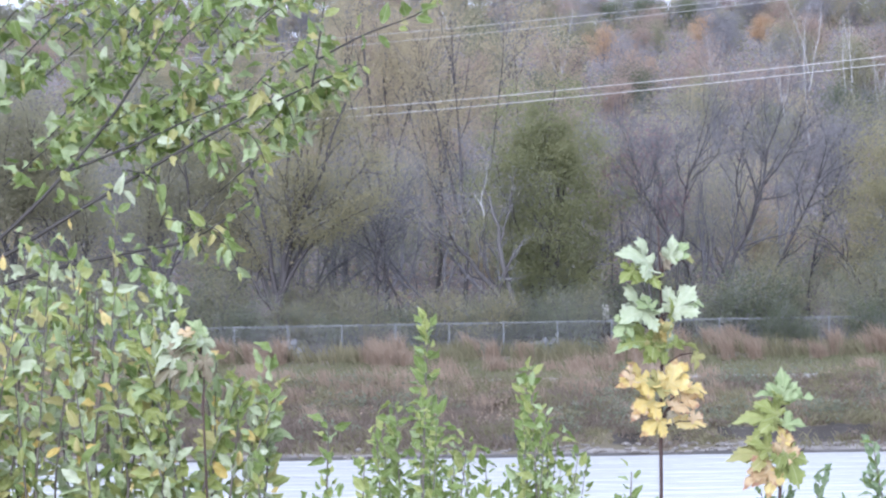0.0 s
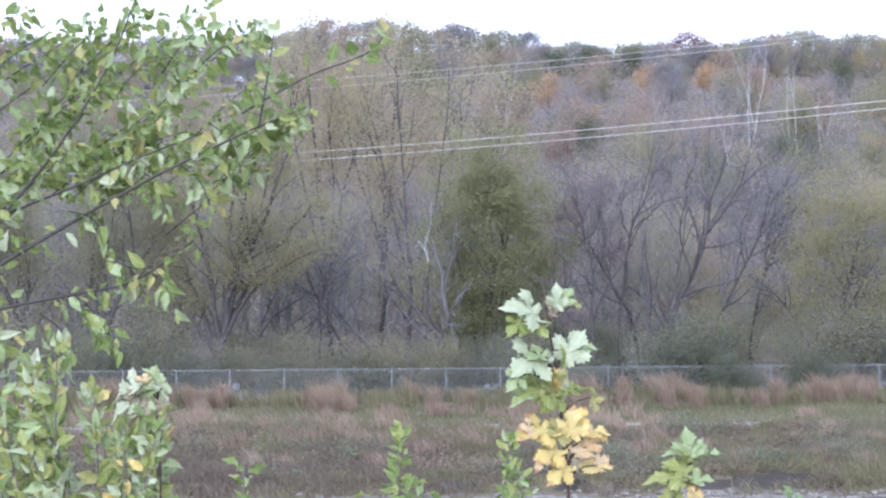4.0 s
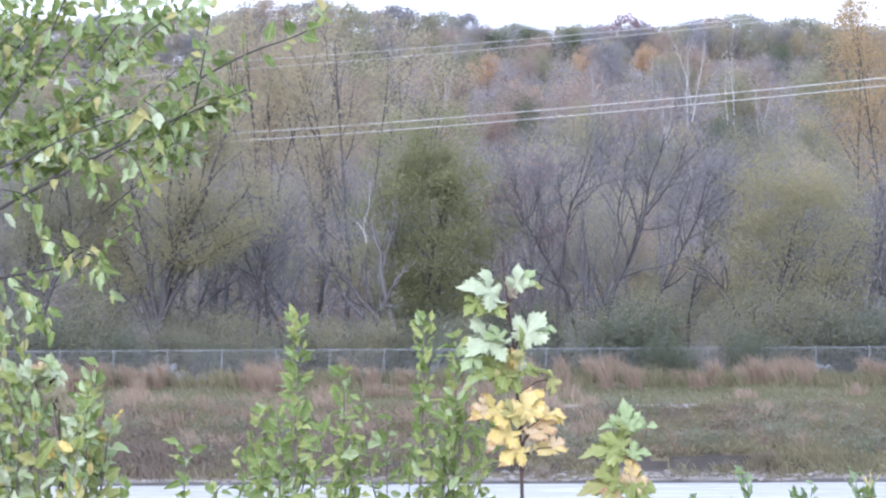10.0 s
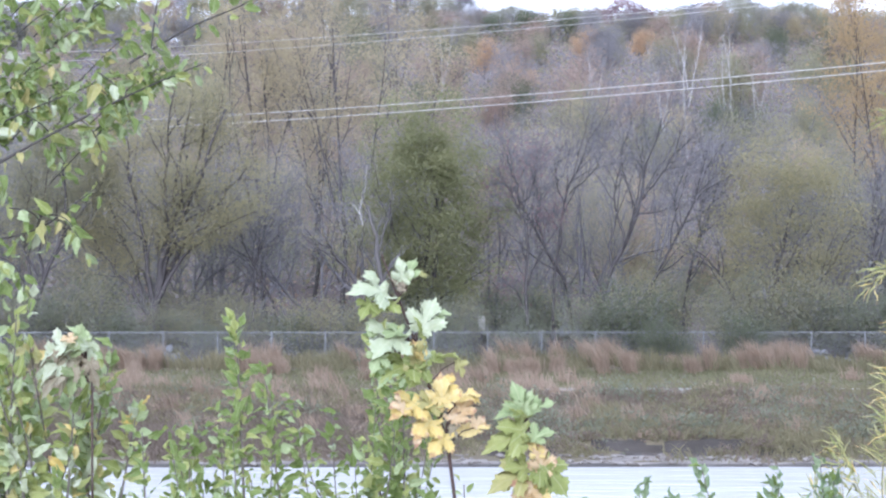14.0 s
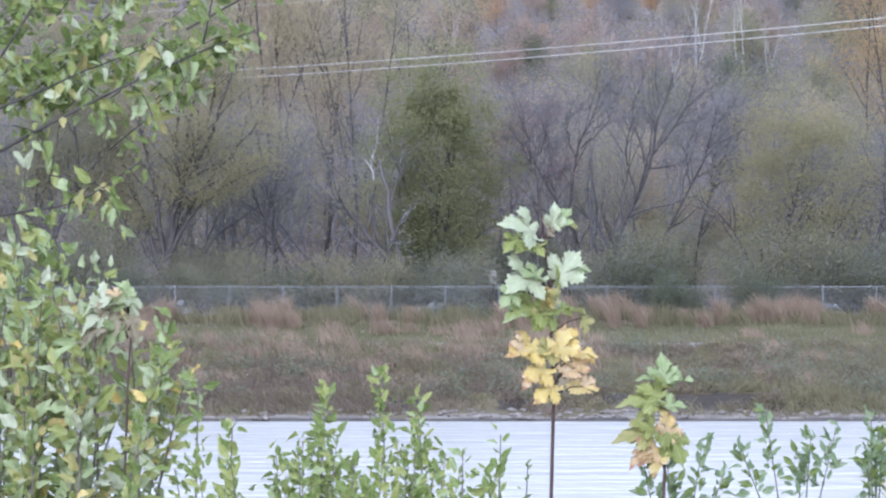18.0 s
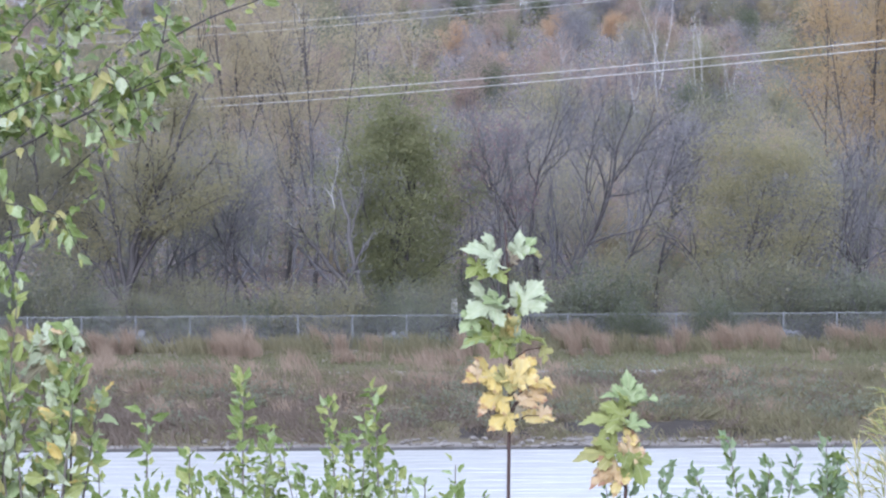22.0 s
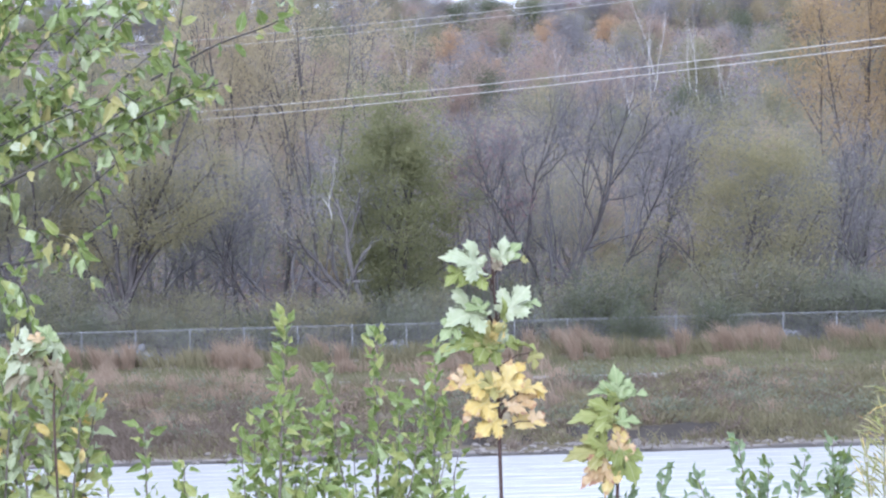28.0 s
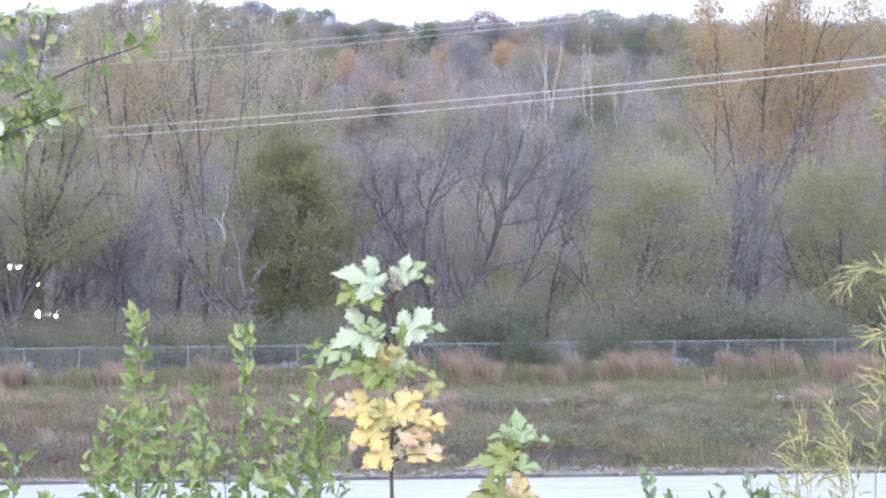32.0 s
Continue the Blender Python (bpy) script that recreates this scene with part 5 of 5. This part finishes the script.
CURLED_ROWS = (
    (-0.02, 5.965, 0.11, -70, N_SAGE, 0, (0.3, -1, 0.4)), (-0.045, 5.95, 0.125, -95, N_PALE, 1, (0.2, -1, 0.4)), (-0.07, 5.925, 0.12, -105, N_PALE, 2, (0.1, -1, 0.5)), (-0.045, 5.91, 0.12, -125, N_DUSK, 0, (0.2, -1, 0.2)),
    (-0.075, 5.895, 0.11, -115, N_DUSK, 1, (0.4, -1, 0.1)), (0.015, 5.945, 0.095, 165, N_PALE, 2, (0.2, -1, 0.1)), (0.0, 5.985, 0.07, -20, N_SAGE, 1, (0.5, -1, 0)), (-0.06, 5.965, 0.1, -85, N_PALE, 0, (0.1, -0.7, 0.8)),
    (-0.03, 5.885, 0.1, -140, N_SAGE, 2, (0.3, -1, 0.3)), (0.012, 5.9, 0.09, 175, N_DUSK, 1, (0.2, -1, 0.2)), (-0.03, 5.98, 0.06, -60, N_PEACH, 1, (0.3, -1, 0.2)))
CURLED, CURLED_LEADER = maple(-0.76, 6.1, 5.83, CURLED_ROWS, "maple sapling with pale curled withering leaves", 5.97, pool=WITHERED, stout=0.65)

rs = random.Random(21)
GREENS = (N_GREEN, N_GREEN, N_GREEN, N_GREEN, N_LIME, N_LIME, N_SAGE)
# two bushy green saplings and low sprigs
def bushy(thing, x, y, mains, sides, size=0.039, mats=GREENS):
    """mains: (top across, top height, leaves); sides: (from height, across, rise)."""
    for dx, top, n in mains:
        shoot(thing, [(x, y, 4.4), (x + dx * 0.75, y, 5.3), (x + dx * 0.95, y, top - 0.32), (x + dx, y, top)], 0.006, 0.0012, N_TWIG, int(n * 1.3), size, mats, OVAL, rs, start=0.62, steps=18, spread=75)
    for z0, dx, dz in sides:
        yy = y + rs.uniform(-0.12, 0.12)
        shoot(thing, [(x + dx * 0.2, y, z0), (x + dx * 0.75, yy, z0 + dz * 0.35), (x + dx, yy, z0 + dz)], 0.0024, 0.0008, N_TWIG, 44, size, mats, OVAL, rs, name="side_shoot", start=0.1, spread=85)


BUSH_A = sapling("green_sapling", "slender bushy sapling with small oval green leaves", "sapling", -0.335, 6.0)
bushy(BUSH_A, -0.335, 6.0, ((-0.02, 6.06, 60), (0.03, 5.86, 44)), ((5.52, -0.07, 0.3), (5.5, 0.08, 0.32), (5.5, 0.13, 0.3), (5.48, -0.08, 0.28), (5.56, 0.03, 0.34), (5.44, 0.12, 0.24), (5.42, -0.09, 0.2), (5.6, -0.05, 0.26), (5.62, 0.06, 0.24)))
BUSH_B = sapling("green_sapling", "wide bushy sapling with several green shoots", "sapling", -0.09, 6.05)
bushy(BUSH_B, -0.09, 6.05, ((0.0, 6.06, 58), (0.115, 6.02, 54), (-0.115, 5.96, 48), (0.05, 5.9, 40)), ((5.5, -0.14, 0.3), (5.52, 0.1, 0.36), (5.52, 0.17, 0.34), (5.5, -0.06, 0.34), (5.5, 0.05, 0.34), (5.44, 0.15, 0.3), (5.42, -0.17, 0.28), (5.55, 0.2, 0.3), (5.58, -0.1, 0.3), (5.6, 0.13, 0.3), (5.45, 0.0, 0.3)))
SPRIG = sapling("low_sprig", "low leafy green sprig", "sapling", -0.56, 6.0)
bushy(SPRIG, -0.56, 6.0, ((0.0, 5.78, 30), (-0.07, 5.7, 26), (0.07, 5.69, 26), (0.03, 5.64, 22)), ())
THICKET = sapling("low_thicket", "low dense thicket of green leafy shoots", "thicket", -0.25, 5.85)
for k in range(15):
    dx = -0.4 + 0.058 * k + rs.uniform(-0.02, 0.02)
    top = 5.57 + rs.uniform(-0.04, 0.07)
    shoot(THICKET, [(-0.25, 5.85, 4.4), (-0.25 + dx * 0.7, 5.85, 5.1), (-0.25 + dx, 5.85 + rs.uniform(-0.1, 0.1), top)], 0.005, 0.001, N_TWIG, 30, 0.04, (N_GREEN, N_GREEN, N_GREEN, N_LIME), OVAL, rs, start=0.76, steps=18, spread=85)
LOW = sapling("low_sprig", "low leafy green sprig near the maple", "sapling", 0.09, 6.1)
bushy(LOW, 0.09, 6.1, ((0.0, 5.66, 22), (-0.06, 5.62, 20), (0.05, 5.6, 18)), ())
# the big pale bush
BUSH_C = sapling("pale_green_bush", "dense tall bush with pale and yellowing green leaves", "bush", -1.05, 6.25)
PALES = (N_LIME,) * 8 + (N_SAGE,) * 7 + (N_PALE,) * 5 + (N_GREEN,) * 3 + (N_STRAWY,) * 3 + (N_YELLOW,)
for k in range(50):
    x = -1.42 + 0.72 * (k + 0.5) / 50 + rs.uniform(-0.03, 0.03)
    top = 6.18 - 0.85 * max(0.0, x + 1.06) - 0.15 * max(0.0, -1.1 - x) + rs.uniform(-0.22, 0.03)
    if k == 25:
        top = 6.31
    yy = 6.25 + rs.uniform(-0.2, 0.2)
    shoot(BUSH_C, [(-1.05 + (x + 1.05) * 0.5, 6.25, 4.4), (x * 0.8 - 0.21, yy, 5.2), (x, yy, 5.6), (x + rs.uniform(-0.11, 0.11), yy, top)], 0.006, 0.0012, N_TWIG, 58, 0.05, PALES, OVAL, rs, start=0.45, steps=14, hang=0.05, spread=75, joined=k % 10 != 5)
# the overhanging young elm
ELM = sapling("young_elm_tree", "young elm with long limbs of green and yellowing leaves", "tree", -1.85, 6.5)
stalk("trunk", [Vector((0, 0, 0)), Vector((0.03, 0, 0.9)), Vector((-0.02, 0, 2.0)), Vector((0.05, 0, 3.6))], 0.045, 0.02, N_TWIG, ELM, Vector((0, 0, 0)))
ELMS = (N_GREEN,) * 8 + (N_LIME,) * 4 + (N_SAGE,) * 4 + (N_PALE, N_STRAWY)


def limb(pts, r0, r1, n, size=0.042, start=0.2, name="limb", hang=0.5):
    return shoot(ELM, pts, r0, r1, N_DARKTWIG, n, size, ELMS, OVAL, rs, name=name, start=start, flutter=0.5, hang=hang, steps=14, joined=name == "twig")


limb([(-1.85, 6.5, 5.85), (-1.28, 6.5, 6.18), (-1.04, 6.5, 6.32), (-0.82, 6.5, 6.44), (-0.6, 6.5, 6.545), (-0.44, 6.5, 6.61)], 0.0062, 0.0016, 44, start=0.3)
limb([(-1.85, 6.5, 5.75), (-1.31, 6.5, 6.22), (-1.15, 6.5, 6.38), (-1.02, 6.5, 6.54), (-0.9, 6.5, 6.74), (-0.84, 6.5, 6.9)], 0.0054, 0.0016, 44, start=0.3)
limb([(-1.15, 6.5, 6.37), (-0.98, 6.5, 6.44), (-0.85, 6.5, 6.5), (-0.7, 6.5, 6.56)], 0.0036, 0.0014, 36)
limb([(-1.85, 6.5, 5.95), (-1.2, 6.45, 6.12), (-0.99, 6.45, 6.16), (-0.84, 6.45, 6.19), (-0.7, 6.45, 6.28)], 0.005, 0.0013, 26, start=0.4)
limb([(-0.56, 6.5, 6.565), (-0.54, 6.5, 6.67), (-0.52, 6.5, 6.8)], 0.003, 0.001, 20, 0.05, 0.1, "upright_twig", 0.1)
limb([(-0.6, 6.5, 6.6), (-0.44, 6.48, 6.68), (-0.3, 6.48, 6.73), (-0.25, 6.48, 6.78)], 0.003, 0.001, 16, 0.05, 0.3, "tip_twig", 0.2)
for k in range(40):
    x = -1.5 + 1.05 * rs.random()
    z = 6.5 + 0.42 * rs.random() - 0.2 * max(0, x + 0.8)
    limb([(x - 0.22, 6.6, z - 0.16), (x - 0.1, 6.6 + rs.uniform(-0.15, 0.15), z - 0.05), (x, 6.6 + rs.uniform(-0.2, 0.2), z)], 0.0017, 0.0007, 40, 0.044, 0.05, "twig", 0.4)
for x, z in ((-0.63, 6.48), (-0.67, 6.4), (-0.93, 6.1), (-1.0, 6.05), (-0.78, 6.4), (-0.6, 6.5)):
    limb([(x - 0.08, 6.5, z + 0.08), (x - 0.03, 6.5, z + 0.04), (x, 6.5, z - 0.03)], 0.002, 0.001, 9, 0.05, 0.1, "hanging_twig", 0.7)
for k in range(7):
    x, z = rs.uniform(-1.2, -0.72), rs.uniform(6.02, 6.34)
    limb([(x - 0.1, 6.45, z + 0.05), (x - 0.04, 6.45 + rs.uniform(-0.1, 0.1), z + 0.03), (x, 6.45 + rs.uniform(-0.1, 0.1), z - 0.05)], 0.002, 0.001, 14, 0.048, 0.1, "hanging_twig", 0.6)
# weeds and willowy sprays on the other side
WEED = sapling("blue_green_weed", "low blue-green weedy stems above the water", "weed", 0.82, 6.5)
for dx, top in ((-0.06, 5.68), (0.02, 5.63), (0.0, 5.58), (0.08, 5.65), (-0.11, 5.61)):
    shoot(WEED, [(0.82, 6.5, 4.4), (0.82 + dx * 0.3, 6.5, 5.3), (0.82 + dx, 6.5, top)], 0.004, 0.001, N_TWIG, 26, 0.036, (N_BLUE, N_BLUE, N_BLUE, N_GREEN), OVAL, rs, start=0.75, steps=16, spread=65)
WEED2 = copy_thing(WEED, pose(1.0, 6.5, ground_height(1.0, 6.5), 0, 0, 70))
WEED3 = copy_thing(WEED, pose(0.52, 6.4, ground_height(0.52, 6.4) - 0.06, 0, 0, 190))
WILLOW = sapling("sandbar_willow", "straw-yellow willow sapling with narrow leaves", "sapling", 1.24, 6.5)
STRAWS = (N_STRAW, N_STRAW, N_STRAW, N_LIME, N_YELLOW)


def wand(pts, n, start=0.6, r=0.005):
    shoot(WILLOW, pts, r * 0.7, 0.0008, N_STRAWSTEM, int(n * 1.2), 0.064, STRAWS, SLIM, rs, name="wand", start=start, steps=16, spread=62)


for dx, z, n in ((-0.2, 5.66, 40), (-0.15, 5.8, 52), (-0.1, 5.7, 44), (-0.06, 5.84, 52), (-0.02, 5.76, 46), (0.03, 5.94, 52), (0.08, 5.9, 46), (0.13, 6.05, 52)):
    wand([(1.24, 6.5, 4.4), (1.24 + dx * 0.55, 6.5, 5.25), (1.24 + dx * 0.9, 6.5 + rs.uniform(-0.1, 0.1), z - 0.2), (1.24 + dx + rs.uniform(-0.02, 0.02), 6.5 + rs.uniform(-0.1, 0.1), z)], n)
wand([(1.3, 6.5, 4.4), (1.38, 6.5, 5.4), (1.41, 6.5, 6.1), (1.4, 6.5, 6.6)], 60, 0.5, 0.007)
wand([(1.4, 6.5, 6.0), (1.33, 6.48, 6.1), (1.26, 6.48, 6.15), (1.2, 6.48, 6.12)], 34, 0.15, 0.003)
wand([(1.41, 6.5, 6.3), (1.38, 6.48, 6.44), (1.33, 6.48, 6.5), (1.3, 6.48, 6.5)], 26, 0.15, 0.003)
wand([(1.4, 6.5, 5.8), (1.34, 6.48, 5.95), (1.29, 6.48, 6.0), (1.26, 6.48, 5.99)], 26, 0.15, 0.003)


# ---- what the wind and the train do ----
# lean of the tall maple and bend of its leader, degrees, every half second
LEAN = (1.7, -1.9, -4.4, 0.1, 4.3, 3.9, -1.7, -2.3, -1.5, -0.7, 0.1, 1.0, 0.8, 2.3, 0.7, 3.1, 1.1, -0.8, 2.8, 0.1, -0.0, 1.6, 1.0, -4.1, -10.2, -3.6, -2.7, -1.6, -6.3, -2.8, -1.9, -1.0, -0.0, 0.9, 4.7, 1.0, 2.4, -0.3, -2.2, -2.2, 1.8, 1.1, 2.7, -1.9, 1.8, -0.0, -3.1, -0.5, 3.3, -0.6, 0.2, 1.0, 1.8, 2.6, 2.7, 0.9, 0.7, 0.5, 0.0, 0.4, 0.3, -0.4, -1.3, 0.7, 0.3)
BEND = (-1.4, -6.0, -7.9, -8.6, -8.0, -5.3, -5.1, -6.4, -5.6, -4.8, -4.0, -3.3, -3.4, -1.6, -4.7, -2.0, -4.1, -5.8, -0.6, -4.7, -5.1, -4.7, -7.6, -18.4, -17.8, -21.3, -11.3, -13.7, -12.9, -15.9, -13.9, -12.0, -10.0, -8.0, -1.0, -2.3, -6.4, -5.2, -8.6, -3.8, -2.1, -3.9, -1.7, -5.3, -2.6, -4.9, -5.7, -4.1, -0.7, -3.7, -2.9, -2.1, -1.3, -0.5, -1.2, -1.7, -2.1, -1.9, -1.7, -0.2, 0.6, -1.3, -2.9, 0.8, 0.5)


# turn of the tall maple's leaves about its stem in the gusts: seconds, degrees
TWIST = ((0, 40), (1, 12), (2, 40), (3, 42), (4.5, 34), (6, 26), (7, 18), (8, 18), (9, 22), (10, 31), (11, 33), (12, 34), (14, 38), (17, 40), (18, 38), (19, 40), (20, 36), (21, 38), (23, 36), (24, 24), (27, 12), (28, 24), (30, 2), (31, 16), (32, 8))


def wind(t):
    """Side shift of the tall maple's top in metres, negative towards the left bank."""
    a = float(np.interp(t * 2, range(65), LEAN))
    b = float(np.interp(t * 2, range(65), BEND))
    return 1.73 * math.tan(radians(a)) + 0.38 * math.tan(radians(a + b)) + 0.02


def motions():
    times = [k / 2 for k in range(65)]
    walk(TALL, [(t, pose(MAPLE_X, 6.0, 4.4, 0, LEAN[k], 0)) for k, t in enumerate(times)])
    walk(TALL_LEADER, [(t, pose(0, 0, 1.35, 0, BEND[k], 0) @ Matrix.Rotation(radians(float(np.interp(t, [w[0] for w in TWIST], [0.85 * w[1] for w in TWIST]))), 4, "Z")) for k, t in enumerate(times)])
    # lean of the bushes away from the viewer and to the side: seconds, degrees back, degrees sideways
    walk(BUSH_A, [(t, pose(-0.335, 6.0, 4.4, a, b, 0)) for t, a, b in ((0, -17.5, -0.4), (1, -27.2, -8.4), (2, -27.3, -0.9), (3, -36.0, 2.2), (6, -5.6, 0.6), (7, -7.9, -1.3), (8, -7.1, 2.4), (9, -7.8, -1.8), (10, 0.0, 0.2), (11, -6.5, 1.1), (12, -32.5, -18.2), (13, -22.6, -12.1), (14, -16.4, -8.0), (17, -20.6, 2.2), (18, -34.5, 0.4), (19, -33.2, -5.1), (20, -10.3, -3.1), (21, -20.8, 3.7), (22, -31.7, -3.5), (23, -16.2, -3.4), (24, -14.2, 0.4), (27, -17.6, 5.2), (28, -14.1, 1.8), (29, -8.8, 0.6), (30, 0.0, -0.0), (31, -5.2, -0.7), (32, -2.4, 0.5))])
    walk(BUSH_B, [(t, pose(-0.09, 6.05, 4.4, a, b, 0)) for t, a, b in ((0, -27.2, -1.8), (1, -28.8, -6.9), (2, -29.3, -1.9), (3, -38.0, 1.6), (6, -14.6, 2.7), (7, -12.1, 2.2), (8, -10.4, 5.7), (9, -7.9, 0.2), (10, -4.6, 1.2), (11, -9.7, 2.9), (12, -35.6, -7.7), (13, -4.3, -5.0), (14, -12.5, -4.2), (17, -26.9, -2.4), (18, -36.1, -4.1), (19, -33.7, -5.7), (20, -16.7, -4.1), (21, -24.0, 1.6), (22, -31.7, -5.0), (23, -24.1, -2.0), (24, -24.7, -0.3), (27, -21.4, 3.5), (28, -18.0, 0.8), (29, -15.9, 1.7), (30, -5.9, 0.1), (31, -12.8, 1.4), (32, -13.4, -0.4))])
    walk(SMALL, [(t, pose(0.425, 6.0, 4.4, a, b, 0)) for t, a, b in ((0, -11.4, 3.4), (1, -7.3, -4.4), (2, -16.1, 5.8), (3, -18.1, 0.8), (6, -10.4, 1.8), (7, -15.2, 2.1), (8, -14.9, 3.1), (9, -12.0, 4.2), (10, -12.2, 0.7), (11, -13.2, 2.4), (12, -2.0, -11.4), (13, -1.2, -3.8), (14, -1.4, -7.9), (17, -14.6, 7.8), (18, -17.8, 4.2), (19, -6.9, -2.5), (20, -15.8, 4.8), (21, -16.2, 6.1), (22, -14.2, 3.7), (23, -4.9, -2.6), (24, -13.8, 5.5), (27, -14.6, 4.1), (28, -10.3, 2.1), (29, -15.5, 1.4), (30, -16.2, 1.8), (31, -16.8, 0.8), (32, -16.6, 2.0))])
    walk(CURLED, [(t, pose(-0.76, 6.1, 4.4, a, b, 0)) for t, a, b in ((0, 0.0, -0.9), (1, -8.2, -1.5), (2, -9.8, 0.8), (3, -9.4, -0.3), (6, -0.1, -0.0), (7, -7.5, -0.9), (8, -9.3, -1.3), (9, -3.7, -1.6), (10, -9.8, -4.2), (11, -8.7, -1.7), (12, -2.5, -3.2), (13, 0.0, 0.4), (14, -0.2, 0.5), (17, -9.4, -0.7), (18, -4.6, 2.2), (19, -1.6, 0.3), (20, -7.2, -1.2), (21, -10.6, -2.1), (22, -10.6, -0.2), (23, -0.0, -0.6), (24, -0.1, 0.3), (27, -6.0, -0.3), (28, -0.0, -0.6), (29, -0.3, 1.0), (30, 0.0, 1.6), (31, 0.0, 1.2), (32, 0.0, 1.9))])
    walk(BUSH_C, [(t, pose(-1.05, 6.25, 4.4, a, b, 0)) for t, a, b in ((0, 0.0, 0.3), (1, -5.0, -6.2), (2, -5.0, 1.1), (3, -5.0, -4.1), (6, -5.0, -5.3), (9, -5.0, -4.3), (13, -5.0, -3.9), (17, -5.0, -2.5), (18, -5.0, 1.8), (19, -5.0, 0.6), (21, -5.0, -2.3), (24, -5.0, -3.2), (28, -5.0, -2.9), (32, -5.0, -3.3))])
    walk(ELM, [(t, pose(-1.85, 6.5, 4.4, 0, a, b)) for t, a, b in ((0, -0.2, 6.2), (6, 0.2, 0.0), (7, 0.3, 0.0), (9, 0.0, 0.0), (12, -1.8, 0.0), (13, -3.2, 15.7), (17, 0.4, 9.1), (19, -1.1, 0.0), (20, -1.3, 13.4), (23, -0.2, 0.0), (24, -0.1, 12.7), (28, 0.4, 5.7), (30, 0.9, 22.7), (32, 0.8, 21.0))])
    for thing, share_x, lag in ((SPRIG, 0.4, 0.1), (THICKET, 0.3, 0.1), (LOW, 0.4, 0.1), (WEED, 0.4, 0.1), (WEED2, 0.4, 0.2), (WEED3, 0.4, 0.0), (WILLOW, 0.6, 0.1)):
        at = thing.location.copy()
        spin = thing.rotation_euler.z
        walk(thing, [(t, Matrix.Translation(at) @ pose(0, 0, 0, 0, math.degrees(math.atan(share_x * wind(t - lag) / 1.6)), 0) @ Matrix.Rotation(spin, 4, "Z")) for t in times])
    for leader, h in ((SMALL_LEADER, 5.62 - 4.4), (CURLED_LEADER, 5.83 - 4.4)):
        walk(leader, [(t, pose(0, 0, h, 0, 0.7 * BEND[k], 0)) for k, t in enumerate(times)])
    for ob, rest, _, flutter, phase in SWAYING:
        rows = []
        for k in range(65):
            t = k / 2
            gust = 1.0 + 6 * abs(wind(t))
            rows.append((t, rest @ pose(0, 0, 0, 1.6 * flutter * gust * math.sin(2.3 * t + phase), 1.6 * flutter * gust * math.sin(3.1 * t + 1.7 * phase), 2.5 * flutter * gust * math.sin(2.7 * t + 2.1 * phase))))
        walk(ob, rows)
    # the train rolls in from behind the hill's foot
    way = Matrix.Rotation(radians(TRACK_TURN), 4, "Z")
    speed = 12.0
    rows = []
    for t in (0, 8, 16, 24, 32):
        rows.append((t, Matrix.Translation(TRACK_AT + way @ Vector((-speed * (32 - t), 0, 0.24))) @ way))
    walk(LOCO, rows)
    # the river slides slowly by
    walk(WATER, [(0, pose(0, 0, 0)), (32, pose(9.0, 0, 0))])


motions()
